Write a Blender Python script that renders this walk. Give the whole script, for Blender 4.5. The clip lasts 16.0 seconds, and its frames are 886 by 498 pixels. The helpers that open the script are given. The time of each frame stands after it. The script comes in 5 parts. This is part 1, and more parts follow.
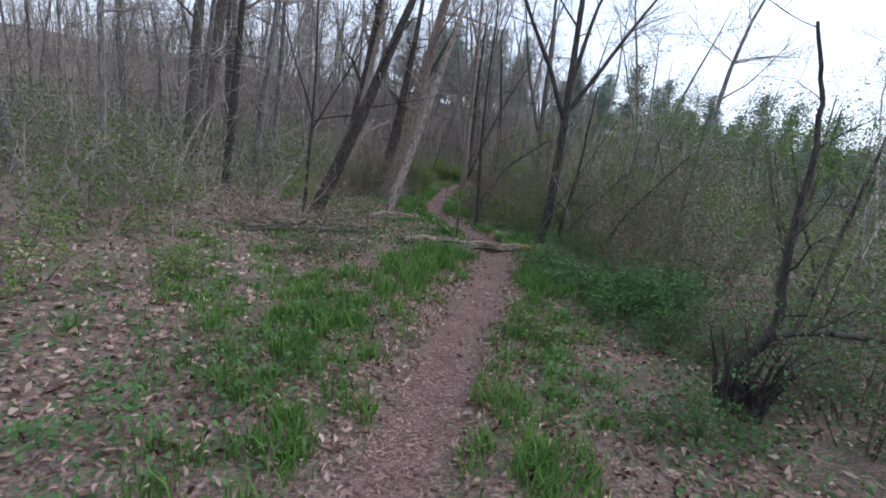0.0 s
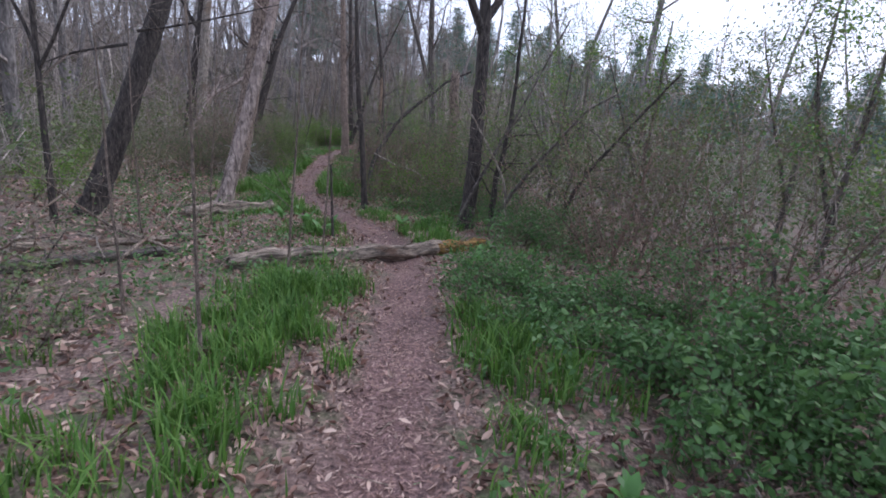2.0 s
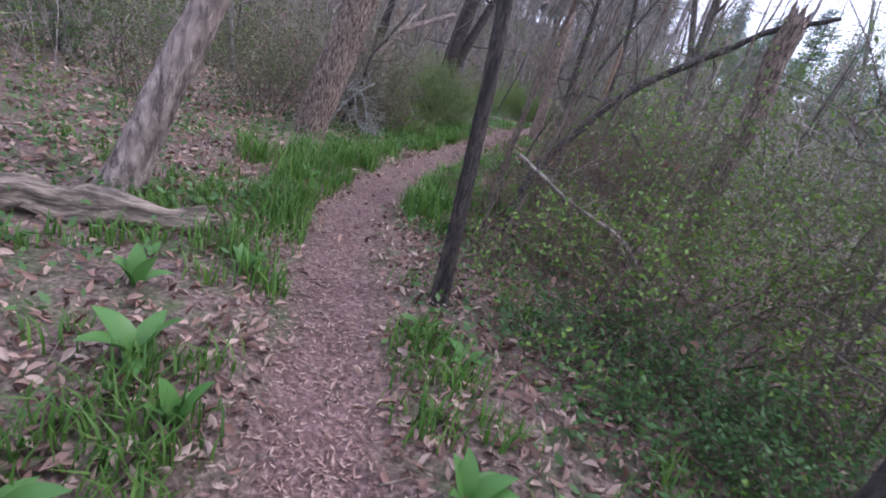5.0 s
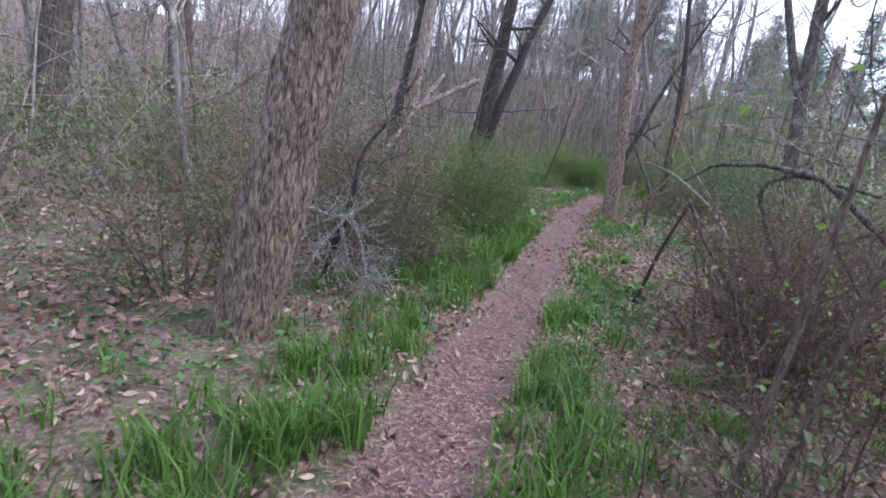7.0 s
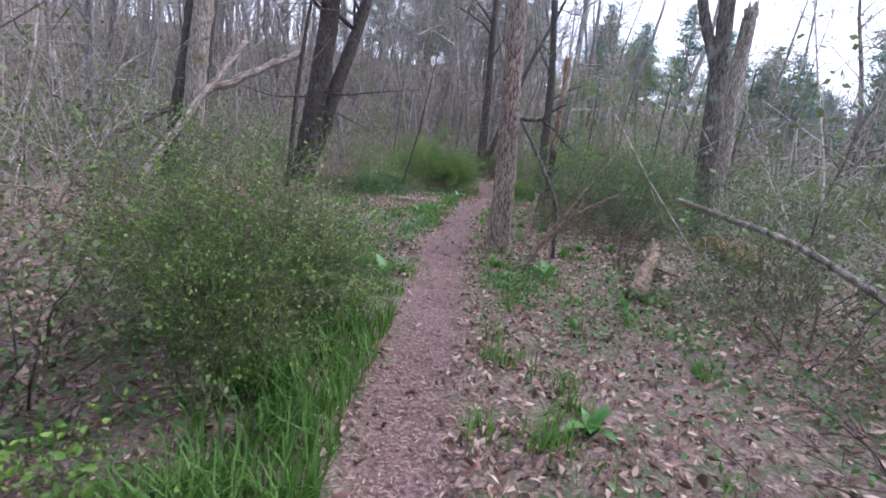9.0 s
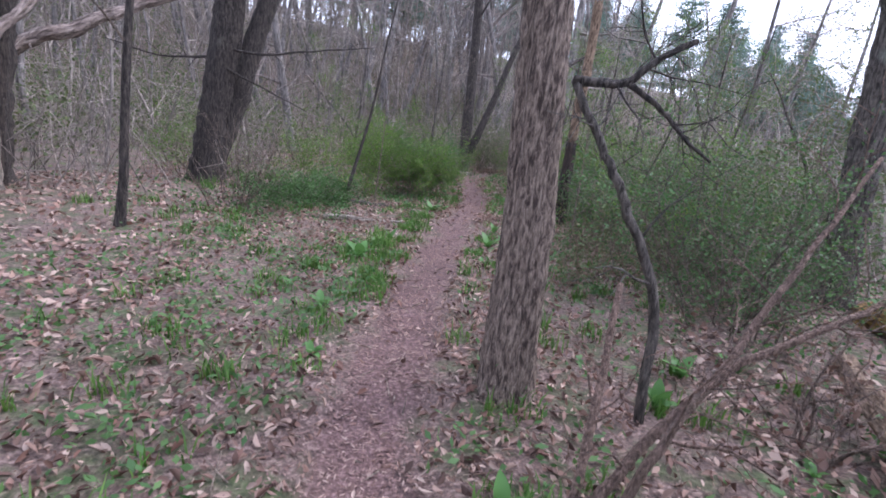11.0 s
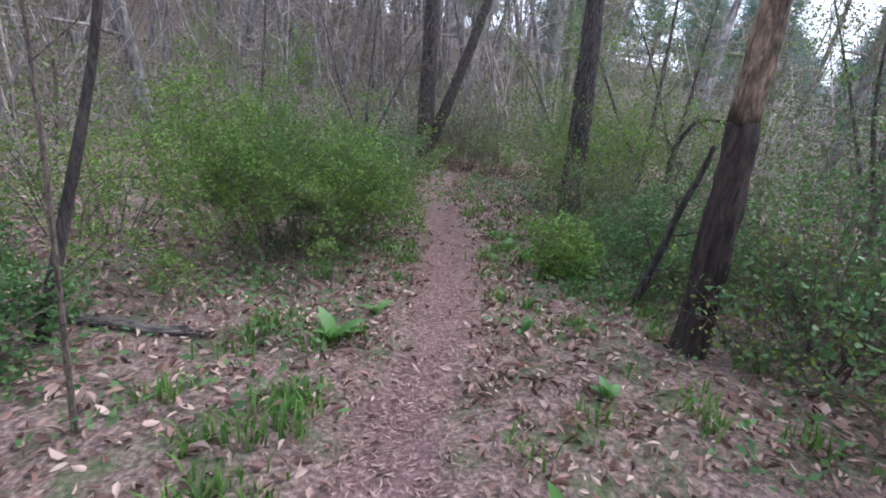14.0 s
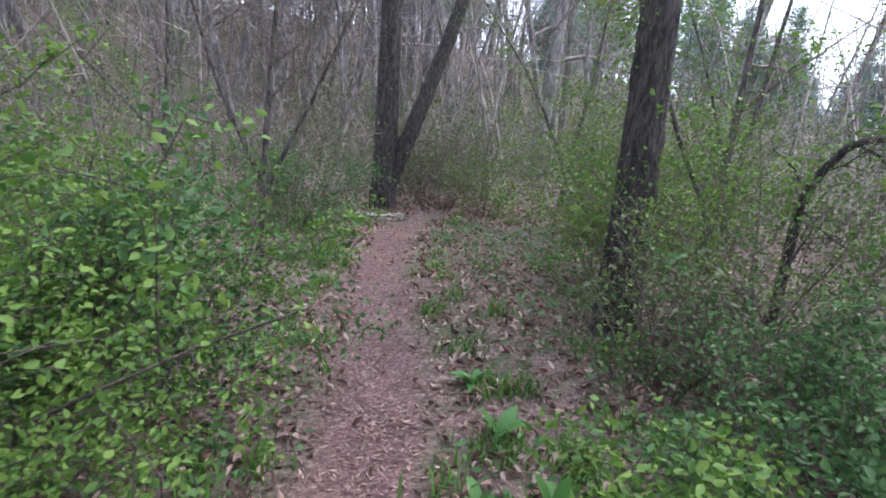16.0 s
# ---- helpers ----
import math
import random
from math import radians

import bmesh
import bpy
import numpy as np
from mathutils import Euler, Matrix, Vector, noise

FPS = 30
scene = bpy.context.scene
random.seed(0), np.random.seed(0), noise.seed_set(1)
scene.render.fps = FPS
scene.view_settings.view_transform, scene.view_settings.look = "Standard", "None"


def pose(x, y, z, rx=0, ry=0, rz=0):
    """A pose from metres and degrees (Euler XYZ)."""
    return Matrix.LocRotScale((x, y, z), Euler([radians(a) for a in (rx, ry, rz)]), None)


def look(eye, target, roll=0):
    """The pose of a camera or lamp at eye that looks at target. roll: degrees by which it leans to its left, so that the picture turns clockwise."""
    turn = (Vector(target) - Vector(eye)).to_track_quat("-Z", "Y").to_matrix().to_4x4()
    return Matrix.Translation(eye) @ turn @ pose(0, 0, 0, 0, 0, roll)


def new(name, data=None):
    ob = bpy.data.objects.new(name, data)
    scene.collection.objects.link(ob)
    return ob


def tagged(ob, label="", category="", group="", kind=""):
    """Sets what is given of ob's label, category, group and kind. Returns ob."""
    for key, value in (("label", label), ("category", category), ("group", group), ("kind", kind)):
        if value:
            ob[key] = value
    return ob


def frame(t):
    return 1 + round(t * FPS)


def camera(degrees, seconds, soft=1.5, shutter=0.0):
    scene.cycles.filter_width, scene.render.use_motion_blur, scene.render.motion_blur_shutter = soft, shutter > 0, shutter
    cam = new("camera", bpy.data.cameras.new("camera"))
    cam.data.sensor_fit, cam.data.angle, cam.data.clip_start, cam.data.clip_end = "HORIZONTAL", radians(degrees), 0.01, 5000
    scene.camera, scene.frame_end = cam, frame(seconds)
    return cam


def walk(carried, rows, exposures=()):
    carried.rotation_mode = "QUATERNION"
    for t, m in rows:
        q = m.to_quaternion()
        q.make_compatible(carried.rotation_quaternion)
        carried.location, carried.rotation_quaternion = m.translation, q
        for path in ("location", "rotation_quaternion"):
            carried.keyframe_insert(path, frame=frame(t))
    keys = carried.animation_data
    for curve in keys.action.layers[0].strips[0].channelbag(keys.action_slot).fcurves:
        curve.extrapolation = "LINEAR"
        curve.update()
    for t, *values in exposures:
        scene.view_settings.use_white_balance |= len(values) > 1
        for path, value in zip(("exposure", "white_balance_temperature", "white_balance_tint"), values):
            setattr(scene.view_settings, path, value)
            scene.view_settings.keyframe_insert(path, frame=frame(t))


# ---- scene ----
cam = camera(82.0, 16.0, soft=1.75, shutter=0.08)
ROWS = [
    (0.0, pose(0.820, -20.200, 1.650, 79.40, -7.00, 3.87)),
    (0.5, pose(0.747, -19.166, 1.593, 78.28, -5.32, 0.80)),
    (1.0, pose(0.742, -18.141, 1.578, 78.26, -4.45, -3.52)),
    (1.5, pose(0.834, -17.159, 1.489, 77.80, -3.84, -7.17)),
    (2.0, pose(0.942, -16.179, 1.434, 76.32, -2.97, -8.72)),
    (2.5, pose(1.065, -15.200, 1.434, 80.14, -3.48, -8.75)),
    (3.0, pose(1.262, -14.209, 1.421, 79.86, -4.50, -8.18)),
    (3.5, pose(1.432, -13.283, 1.406, 79.08, -6.13, -6.91)),
    (4.0, pose(1.509, -12.303, 1.357, 76.30, -8.51, -2.93)),
    (4.5, pose(1.526, -11.298, 1.349, 74.35, -10.20, 4.17)),
    (5.0, pose(1.448, -10.340, 1.284, 70.06, -15.21, 16.10)),
    (5.2, pose(1.368, -9.940, 1.300, 74.50, -14.00, 19.50)),
    (7.3, pose(0.120, -6.300, 1.420, 77.20, -5.50, 17.30)),
    (7.5, pose(0.030, -5.880, 1.420, 77.50, -5.50, 15.20)),
    (8.0, pose(-0.200, -4.850, 1.450, 78.80, -5.00, 8.40)),
    (8.2, pose(-0.250, -4.400, 1.450, 79.00, -5.00, 6.40)),
    (10.3, pose(-0.020, 0.020, 1.540, 73.70, -5.30, 2.20)),
    (10.5, pose(-0.032, 0.441, 1.538, 73.90, -5.40, 1.90)),
    (11.0, pose(-0.147, 1.491, 1.517, 75.40, -5.90, 1.50)),
    (11.5, pose(-0.273, 2.551, 1.486, 75.80, -6.30, 0.30)),
    (12.0, pose(-0.326, 3.581, 1.444, 74.60, -5.20, -1.80)),
    (12.5, pose(-0.304, 4.484, 1.401, 74.20, -5.30, -2.30)),
    (13.0, pose(-0.263, 5.439, 1.370, 72.20, -7.60, -1.50)),
    (13.5, pose(-0.147, 6.394, 1.360, 73.00, -6.40, -1.60)),
    (14.0, pose(-0.021, 7.266, 1.328, 73.50, -4.40, -2.90)),
    (14.5, pose(0.115, 8.053, 1.328, 75.70, -3.90, -4.50)),
    (15.0, pose(0.231, 8.862, 1.276, 76.50, -4.10, -5.80)),
    (15.5, pose(0.347, 9.671, 1.265, 76.00, -4.30, -5.30)),
    (16.0, pose(0.504, 10.405, 1.212, 76.00, -4.50, -3.90)),
]

walk(cam, ROWS, exposures=[(0, 0.58, 5750, 9), (2.0, 0.78, 5720, 17), (3.5, 0.68, 5720, 18), (5.0, 1.25, 5650, 22), (8.0, 1.46, 5650, 16), (11.0, 1.48, 5680, 20), (14.0, 1.52, 5720, 16), (15.0, 1.6, 5650, 9), (16.0, 1.66, 5720, 14)])

# ---- sky and light: bright overcast spring day ----
world = bpy.data.worlds.new("overcast_sky")
scene.world = world
world.use_nodes = True
wn, wl = world.node_tree.nodes, world.node_tree.links
wn.clear()
w_out = wn.new("ShaderNodeOutputWorld")
w_bg = wn.new("ShaderNodeBackground")
w_sky = wn.new("ShaderNodeTexSky")
w_sky.sky_type = "NISHITA"
w_sky.sun_disc = False
w_sky.sun_elevation, w_sky.sun_rotation = radians(48), radians(70)
w_sky.dust_density, w_sky.air_density = 4.0, 1.0
w_mix = wn.new("ShaderNodeMix")
w_mix.data_type = "RGBA"
w_mix.inputs[0].default_value = 0.72
w_mix.inputs[7].default_value = (8.6, 9.1, 10.2, 1)
wl.new(w_sky.outputs[0], w_mix.inputs[6])
wl.new(w_mix.outputs[2], w_bg.inputs[0])
w_bg.inputs[1].default_value = 0.11
wl.new(w_bg.outputs[0], w_out.inputs[0])
sun = new("sun", bpy.data.lights.new("sun", "SUN"))
sun.data.energy, sun.data.angle, sun.data.color = 0.9, radians(25), (1.0, 0.96, 0.9)
sun.matrix_world = look((20, 8, 24), (0, 0, 0))

# ---- materials ----
def nodes_of(name):
    m = bpy.data.materials.new(name)
    m.use_nodes = True
    nt = m.node_tree
    nt.nodes.clear()
    out = nt.nodes.new("ShaderNodeOutputMaterial")
    bs = nt.nodes.new("ShaderNodeBsdfPrincipled")
    nt.links.new(bs.outputs[0], out.inputs[0])
    return m, nt, bs, out


def noise_node(nt, scale, detail=6, stretch=None, space="Object"):
    tc = nt.nodes.new("ShaderNodeTexCoord")
    n = nt.nodes.new("ShaderNodeTexNoise")
    n.inputs["Scale"].default_value, n.inputs["Detail"].default_value = scale, detail
    n.inputs["Roughness"].default_value = 0.65
    if stretch:
        mp = nt.nodes.new("ShaderNodeMapping")
        mp.inputs["Scale"].default_value = stretch
        nt.links.new(tc.outputs[space], mp.inputs[0])
        nt.links.new(mp.outputs[0], n.inputs[0])
    else:
        nt.links.new(tc.outputs[space], n.inputs[0])
    return n


def ramp(nt, src, stops):
    r = nt.nodes.new("ShaderNodeValToRGB")
    els = r.color_ramp.elements
    while len(els) < len(stops):
        els.new(0.5)
    for e, (p, c) in zip(els, stops):
        e.position, e.color = p, (*c, 1)
    nt.links.new(src, r.inputs[0])
    return r


def mix(nt, fac, a, b, blend="MIX"):
    m = nt.nodes.new("ShaderNodeMix")
    m.data_type, m.blend_type = "RGBA", blend
    for sock, v in ((m.inputs[0], fac), (m.inputs[6], a), (m.inputs[7], b)):
        if isinstance(v, (int, float)):
            sock.default_value = v
        elif isinstance(v, tuple):
            sock.default_value = (*v, 1)
        else:
            nt.links.new(v, sock)
    return m.outputs[2]


def bump(nt, bs, src, strength, dist=0.02):
    b = nt.nodes.new("ShaderNodeBump")
    b.inputs["Strength"].default_value, b.inputs["Distance"].default_value = strength, dist
    nt.links.new(src, b.inputs["Height"])
    nt.links.new(b.outputs[0], bs.inputs["Normal"])


def bark(name, dark, light, patch, patch_at=0.62, scale=14.0, rough=0.9):
    """Bark: furrows along the stem, broad patches of lichen or bare wood."""
    m, nt, bs, out = nodes_of(name)
    fur = noise_node(nt, scale * 2.4, 8, (1, 1, 0.24))
    fur.inputs["Distortion"].default_value = 0.6
    big = noise_node(nt, 2.2, 4)
    fine = noise_node(nt, scale * 4, 6, (1, 1, 0.3))
    col = ramp(nt, fur.outputs[0], [(0.4, dark), (0.6, light)])
    mott = ramp(nt, fine.outputs[0], [(0.35, (0.55, 0.54, 0.53)), (0.65, (1.25, 1.24, 1.22))])
    msk = ramp(nt, big.outputs[0], [(patch_at - 0.04, (0, 0, 0)), (patch_at + 0.06, (1, 1, 1))])
    c = mix(nt, 1.0, mix(nt, msk.outputs[0], col.outputs[0], patch), mott.outputs[0], "MULTIPLY")
    if name.startswith("twig"):
        geo = nt.nodes.new("ShaderNodeNewGeometry")
        vary = ramp(nt, geo.outputs["Random Per Island"], [(0, (0.6, 0.59, 0.58)), (1, (1.4, 1.36, 1.3))])
        c = mix(nt, 1.0, c, vary.outputs[0], "MULTIPLY")
    nt.links.new(c, bs.inputs["Base Color"])
    bs.inputs["Roughness"].default_value = rough
    bump(nt, bs, fur.outputs[0], 1.0, 0.05)
    return m


def leafy(name, shades, rough=0.55, glow=0.35):
    """Thin leaves: a shade for each leaf, light passing through."""
    m, nt, bs, out = nodes_of(name)
    geo = nt.nodes.new("ShaderNodeNewGeometry")
    n = len(shades)
    col = ramp(nt, geo.outputs["Random Per Island"], [(i / max(1, n - 1), s) for i, s in enumerate(shades)])
    big = noise_node(nt, 1.3, 3)
    tone = ramp(nt, big.outputs[0], [(0.3, (0.72, 0.74, 0.7)), (0.7, (1.12, 1.1, 1.0))])
    c = mix(nt, 1.0, col.outputs[0], tone.outputs[0], "MULTIPLY")
    nt.links.new(c, bs.inputs["Base Color"])
    bs.inputs["Roughness"].default_value = rough
    bs.inputs["Specular IOR Level"].default_value = 0.35
    tr = nt.nodes.new("ShaderNodeBsdfTranslucent")
    nt.links.new(c, tr.inputs[0])
    ms = nt.nodes.new("ShaderNodeMixShader")
    ms.inputs[0].default_value = glow
    nt.links.new(bs.outputs[0], ms.inputs[1])
    nt.links.new(tr.outputs[0], ms.inputs[2])
    nt.links.new(ms.outputs[0], out.inputs[0])
    return m


BARK_GREY = bark("bark_grey_brown", (0.035, 0.028, 0.024), (0.17, 0.145, 0.125), (0.2, 0.2, 0.17))
BARK_DARK = bark("bark_dark", (0.018, 0.014, 0.012), (0.085, 0.068, 0.058), (0.12, 0.11, 0.09), 0.68)
BARK_SHAG = bark("bark_shaggy", (0.06, 0.038, 0.03), (0.36, 0.275, 0.22), (0.22, 0.2, 0.15), 0.66, 20.0)
BARK_ROSE = bark("bark_peeling_rosy", (0.1, 0.075, 0.065), (0.42, 0.34, 0.3), (0.3, 0.235, 0.205), 0.55, 8.0)
BROOM = bark("twig_green_broom", (0.1, 0.13, 0.05), (0.24, 0.29, 0.12), (0.18, 0.17, 0.09), 0.62, 24.0)
VINE = bark("twig_vine_brown", (0.1, 0.07, 0.058), (0.34, 0.255, 0.215), (0.16, 0.13, 0.1), 0.62, 24.0)
BARK_PALE = bark("bark_pale_dead", (0.1, 0.085, 0.07), (0.42, 0.36, 0.3), (0.2, 0.15, 0.11), 0.58)
BARK_PEEL = bark("bark_peeled", (0.12, 0.075, 0.045), (0.36, 0.25, 0.17), (0.08, 0.055, 0.04), 0.55)
# far trunks: bark lightened, with the haze of distance put into its colour
BARK_FAR_HAZED = bark("bark_far_hazed", (0.11, 0.098, 0.092), (0.27, 0.245, 0.23), (0.33, 0.31, 0.29), 0.6, 6.0)
TWIG = bark("twig_brown", (0.1, 0.078, 0.064), (0.25, 0.198, 0.166), (0.1, 0.09, 0.07), 0.6, 30.0)
TWIG_RED = bark("twig_reddish", (0.12, 0.078, 0.062), (0.31, 0.21, 0.17), (0.2, 0.16, 0.12), 0.6, 30.0)
# far twigs and brush: paler than near twigs, haze painted into the shades
TWIG_FAR_HAZED = bark("twig_far_hazed", (0.22, 0.19, 0.172), (0.4, 0.352, 0.325), (0.22, 0.21, 0.17), 0.6, 4.0)
LICHEN = bark("bark_lichen_white", (0.24, 0.24, 0.22), (0.62, 0.62, 0.57), (0.1, 0.09, 0.08), 0.6, 26.0)
LOGWOOD = bark("log_weathered", (0.09, 0.07, 0.055), (0.34, 0.27, 0.21), (0.16, 0.1, 0.07), 0.56, 9.0)
MOSSY = bark("log_orange_moss", (0.1, 0.05, 0.015), (0.32, 0.19, 0.05), (0.2, 0.19, 0.04), 0.55, 12.0)
ROTTEN = bark("wood_rotten_dark", (0.012, 0.008, 0.006), (0.06, 0.038, 0.028), (0.1, 0.06, 0.04), 0.66, 9.0)
LEAF_FRESH = leafy("leaf_fresh", [(0.07, 0.15, 0.03), (0.13, 0.23, 0.04), (0.21, 0.31, 0.06)])
LEAF_DEEP = leafy("leaf_deep", [(0.055, 0.12, 0.04), (0.085, 0.175, 0.055), (0.12, 0.215, 0.07)])
LEAF_DULL = leafy("leaf_dull", [(0.09, 0.115, 0.05), (0.12, 0.155, 0.065), (0.17, 0.19, 0.08)])
LEAF_YELLOW = leafy("leaf_yellow_green", [(0.16, 0.2, 0.035), (0.24, 0.27, 0.05)])
LEAF_BROAD = leafy("leaf_broad", [(0.06, 0.17, 0.04), (0.1, 0.23, 0.06), (0.14, 0.28, 0.07)], 0.4)
GRASS = leafy("grass_blades", [(0.05, 0.12, 0.02), (0.085, 0.19, 0.03), (0.14, 0.24, 0.05)], 0.6)
# needle green raised towards pale blue, so the colour itself holds the haze
NEEDLE_HAZED = leafy("pine_needles_hazed", [(0.12, 0.19, 0.16), (0.2, 0.28, 0.24)], 0.6, 0.35)
LITTER = leafy("dead_leaves", [(0.06, 0.034, 0.028), (0.12, 0.066, 0.054), (0.27, 0.165, 0.135), (0.4, 0.275, 0.235), (0.5, 0.375, 0.325), (0.19, 0.095, 0.075), (0.33, 0.215, 0.185)], 0.75, 0.12)
DRY_LEAF = leafy("dry_hanging_leaves", [(0.11, 0.062, 0.048), (0.2, 0.12, 0.09), (0.27, 0.17, 0.13)], 0.75, 0.2)
CHIP = leafy("path_chips", [(0.09, 0.05, 0.044), (0.17, 0.1, 0.09), (0.25, 0.155, 0.138), (0.37, 0.265, 0.235)], 0.85, 0.0)


def ground_material():
    m, nt, bs, out = nodes_of("woodland_soil")
    at = nt.nodes.new("ShaderNodeAttribute")
    at.attribute_name = "trail"
    fine = noise_node(nt, 38, 8)
    mid = noise_node(nt, 3.5, 6)
    soil = ramp(nt, fine.outputs[0], [(0.36, (0.06, 0.033, 0.03)), (0.52, (0.145, 0.083, 0.075)), (0.68, (0.28, 0.182, 0.168))])
    lit = ramp(nt, fine.outputs[0], [(0.36, (0.045, 0.028, 0.023)), (0.52, (0.15, 0.099, 0.082)), (0.68, (0.32, 0.23, 0.195))])
    gr = ramp(nt, fine.outputs[0], [(0.35, (0.03, 0.045, 0.015)), (0.7, (0.085, 0.115, 0.04))])
    gm = ramp(nt, mid.outputs[0], [(0.46, (0, 0, 0)), (0.66, (1, 1, 1))])
    base = mix(nt, gm.outputs[0], lit.outputs[0], gr.outputs[0])
    damp = ramp(nt, mid.outputs[0], [(0.35, (0.68, 0.66, 0.66)), (0.6, (1, 1, 1))])
    soil2 = mix(nt, 1.0, soil.outputs[0], damp.outputs[0], "MULTIPLY")
    nt.links.new(mix(nt, at.outputs["Fac"], base, soil2), bs.inputs["Base Color"])
    bs.inputs["Roughness"].default_value = 0.95
    bump(nt, bs, fine.outputs[0], 0.8, 0.02)
    return m


SOIL = ground_material()

# ---- the lie of the land ----
TRAIL_Y = np.array([-60, -26, -19.5, -17.9, -16.9, -15.2, -13, -11.9, -10.1, -8.8, -7.75, -6.7, -4.8, -3.2, -1, 2.5, 4.3, 6.5, 8.9, 10.5, 12.6, 14, 15.5, 17, 18.6, 20.5, 60])
TRAIL_X = np.array([0, 0.2, 0.45, 0.62, 0.71, 0.9, 1.24, 1.38, 1.36, 0.88, 0.4, -0.05, -0.33, -0.33, -0.36, -0.41, -0.43, -0.25, 0.0, 0.25, 0.45, 0.42, 0.3, 0.5, 1.3, 4.5, 20])
_ys = np.linspace(-60, 60, 1201)
_k = np.exp(-np.linspace(-2.5, 2.5, 13) ** 2)
_xs = np.convolve(np.pad(np.interp(_ys, TRAIL_Y, TRAIL_X), 6, mode="edge"), _k / _k.sum(), "valid")


def side(x, y):
    """Metres to the right of the trail's middle."""
    return np.asarray(x, float) - np.interp(y, _ys, _xs)


def ripple(x, y, f):
    return (np.sin(x * f + 1.3 * np.sin(y * f * 0.7 + 1)) + np.sin(y * f * 1.1 + 1.7 * np.sin(x * f * 0.6 + 2))) * 0.5


def gz(x, y):
    """Height of the ground."""
    x, y = np.asarray(x, float), np.asarray(y, float)
    d = side(x, y)
    z = 0.035 * ripple(x, y, 1.1) * np.clip(np.abs(d) / 2, 0.15, 1) + 0.012 * ripple(x, y, 5.3)
    z = z - 0.05 * np.exp(-(d / 0.36) ** 2) - 0.05 * np.clip(y - 9, 0, 3)
    s = -0.55 * x + 0.84 * (y + 20)
    q = np.clip(s - 38, 0, None)
    z = z + 12 * (1 - np.exp(-q * q / (300 + 14 * q)))
    return z - 0.05 * np.clip(d - 4, 0, 30)


def P(x, y, up=0.0):
    return Vector((x, y, float(gz(x, y)) + up))


# ---- mesh building ----
def mesh_of(name, verts, faces, material, smooth=False):
    """A mesh from an array of corners and an array of equal-sided faces."""
    verts, faces = np.asarray(verts, np.float32).reshape(-1, 3), np.asarray(faces, np.int32)
    n, k = faces.shape
    me = bpy.data.meshes.new(name)
    me.vertices.add(len(verts))
    me.vertices.foreach_set("co", verts.ravel())
    me.loops.add(n * k)
    me.loops.foreach_set("vertex_index", faces.ravel())
    me.polygons.add(n)
    me.polygons.foreach_set("loop_start", np.arange(0, n * k, k, dtype=np.int32))
    if smooth:
        me.polygons.foreach_set("use_smooth", np.ones(n, bool))
    me.update(calc_edges=True)
    me.materials.append(material)
    return me


def part(name, me, parent, label="", kind=""):
    ob = new(name, me)
    if kind:
        ob["kind"] = kind
    ob.parent = parent
    if label:
        ob["label"] = label
    return ob


def thing(name, at, label, category, group="", kind=""):
    ob = new(name)
    ob.location = at
    ob.empty_display_size = 0.2
    return tagged(ob, label, category, group, kind)


def unit(v):
    return v / np.maximum(np.linalg.norm(v, axis=-1, keepdims=True), 1e-9)


def tubes(segs, k=4):
    """Prisms for rows of x0 y0 z0 x1 y1 z1 r0 r1."""
    s = np.asarray(segs, float)
    a, b, r0, r1 = s[:, :3], s[:, 3:6], s[:, 6], s[:, 7]
    d = unit(b - a)
    ref = np.where(np.abs(d[:, 2:3]) > 0.9, [[1.0, 0, 0]], [[0, 0, 1.0]])
    u = unit(np.cross(d, ref))
    w = np.cross(d, u)
    an = np.arange(k) * 2 * np.pi / k
    ring = u[:, None] * np.cos(an)[None, :, None] + w[:, None] * np.sin(an)[None, :, None]
    v = np.concatenate([a[:, None] + ring * r0[:, None, None], b[:, None] + ring * r1[:, None, None]], 1)
    i = np.arange(k)
    f = np.stack([i, (i + 1) % k, (i + 1) % k + k, i + k], 1)
    f = (f[None] + (np.arange(len(s)) * 2 * k)[:, None, None]).reshape(-1, 4)
    return v.reshape(-1, 3), f


def join(pieces):
    vs, fs, n = [], [], 0
    for v, f in pieces:
        vs.append(v)
        fs.append(f + n)
        n += len(v)
    return np.concatenate(vs), np.concatenate(fs)


def slips(rng, c, size, flat=0.0, narrow=0.5, jitter=0.4):
    """Small kite-shaped leaves or shreds, four corners each."""
    n = len(c)
    d = unit(rng.normal(size=(n, 3)) * (1, 1, 1 - flat))
    s = unit(np.cross(d, rng.normal(size=(n, 3)) * (1 - flat, 1 - flat, 1) + (0, 0, flat * 2)))
    L = (size * (1 + jitter * rng.uniform(-1, 1, n)))[:, None]
    v = np.stack([c - d * L * 0.5, c + s * L * narrow * 0.5, c + d * L * 0.5, c - s * L * narrow * 0.5], 1)
    return v.reshape(-1, 3), np.arange(n * 4).reshape(-1, 4)


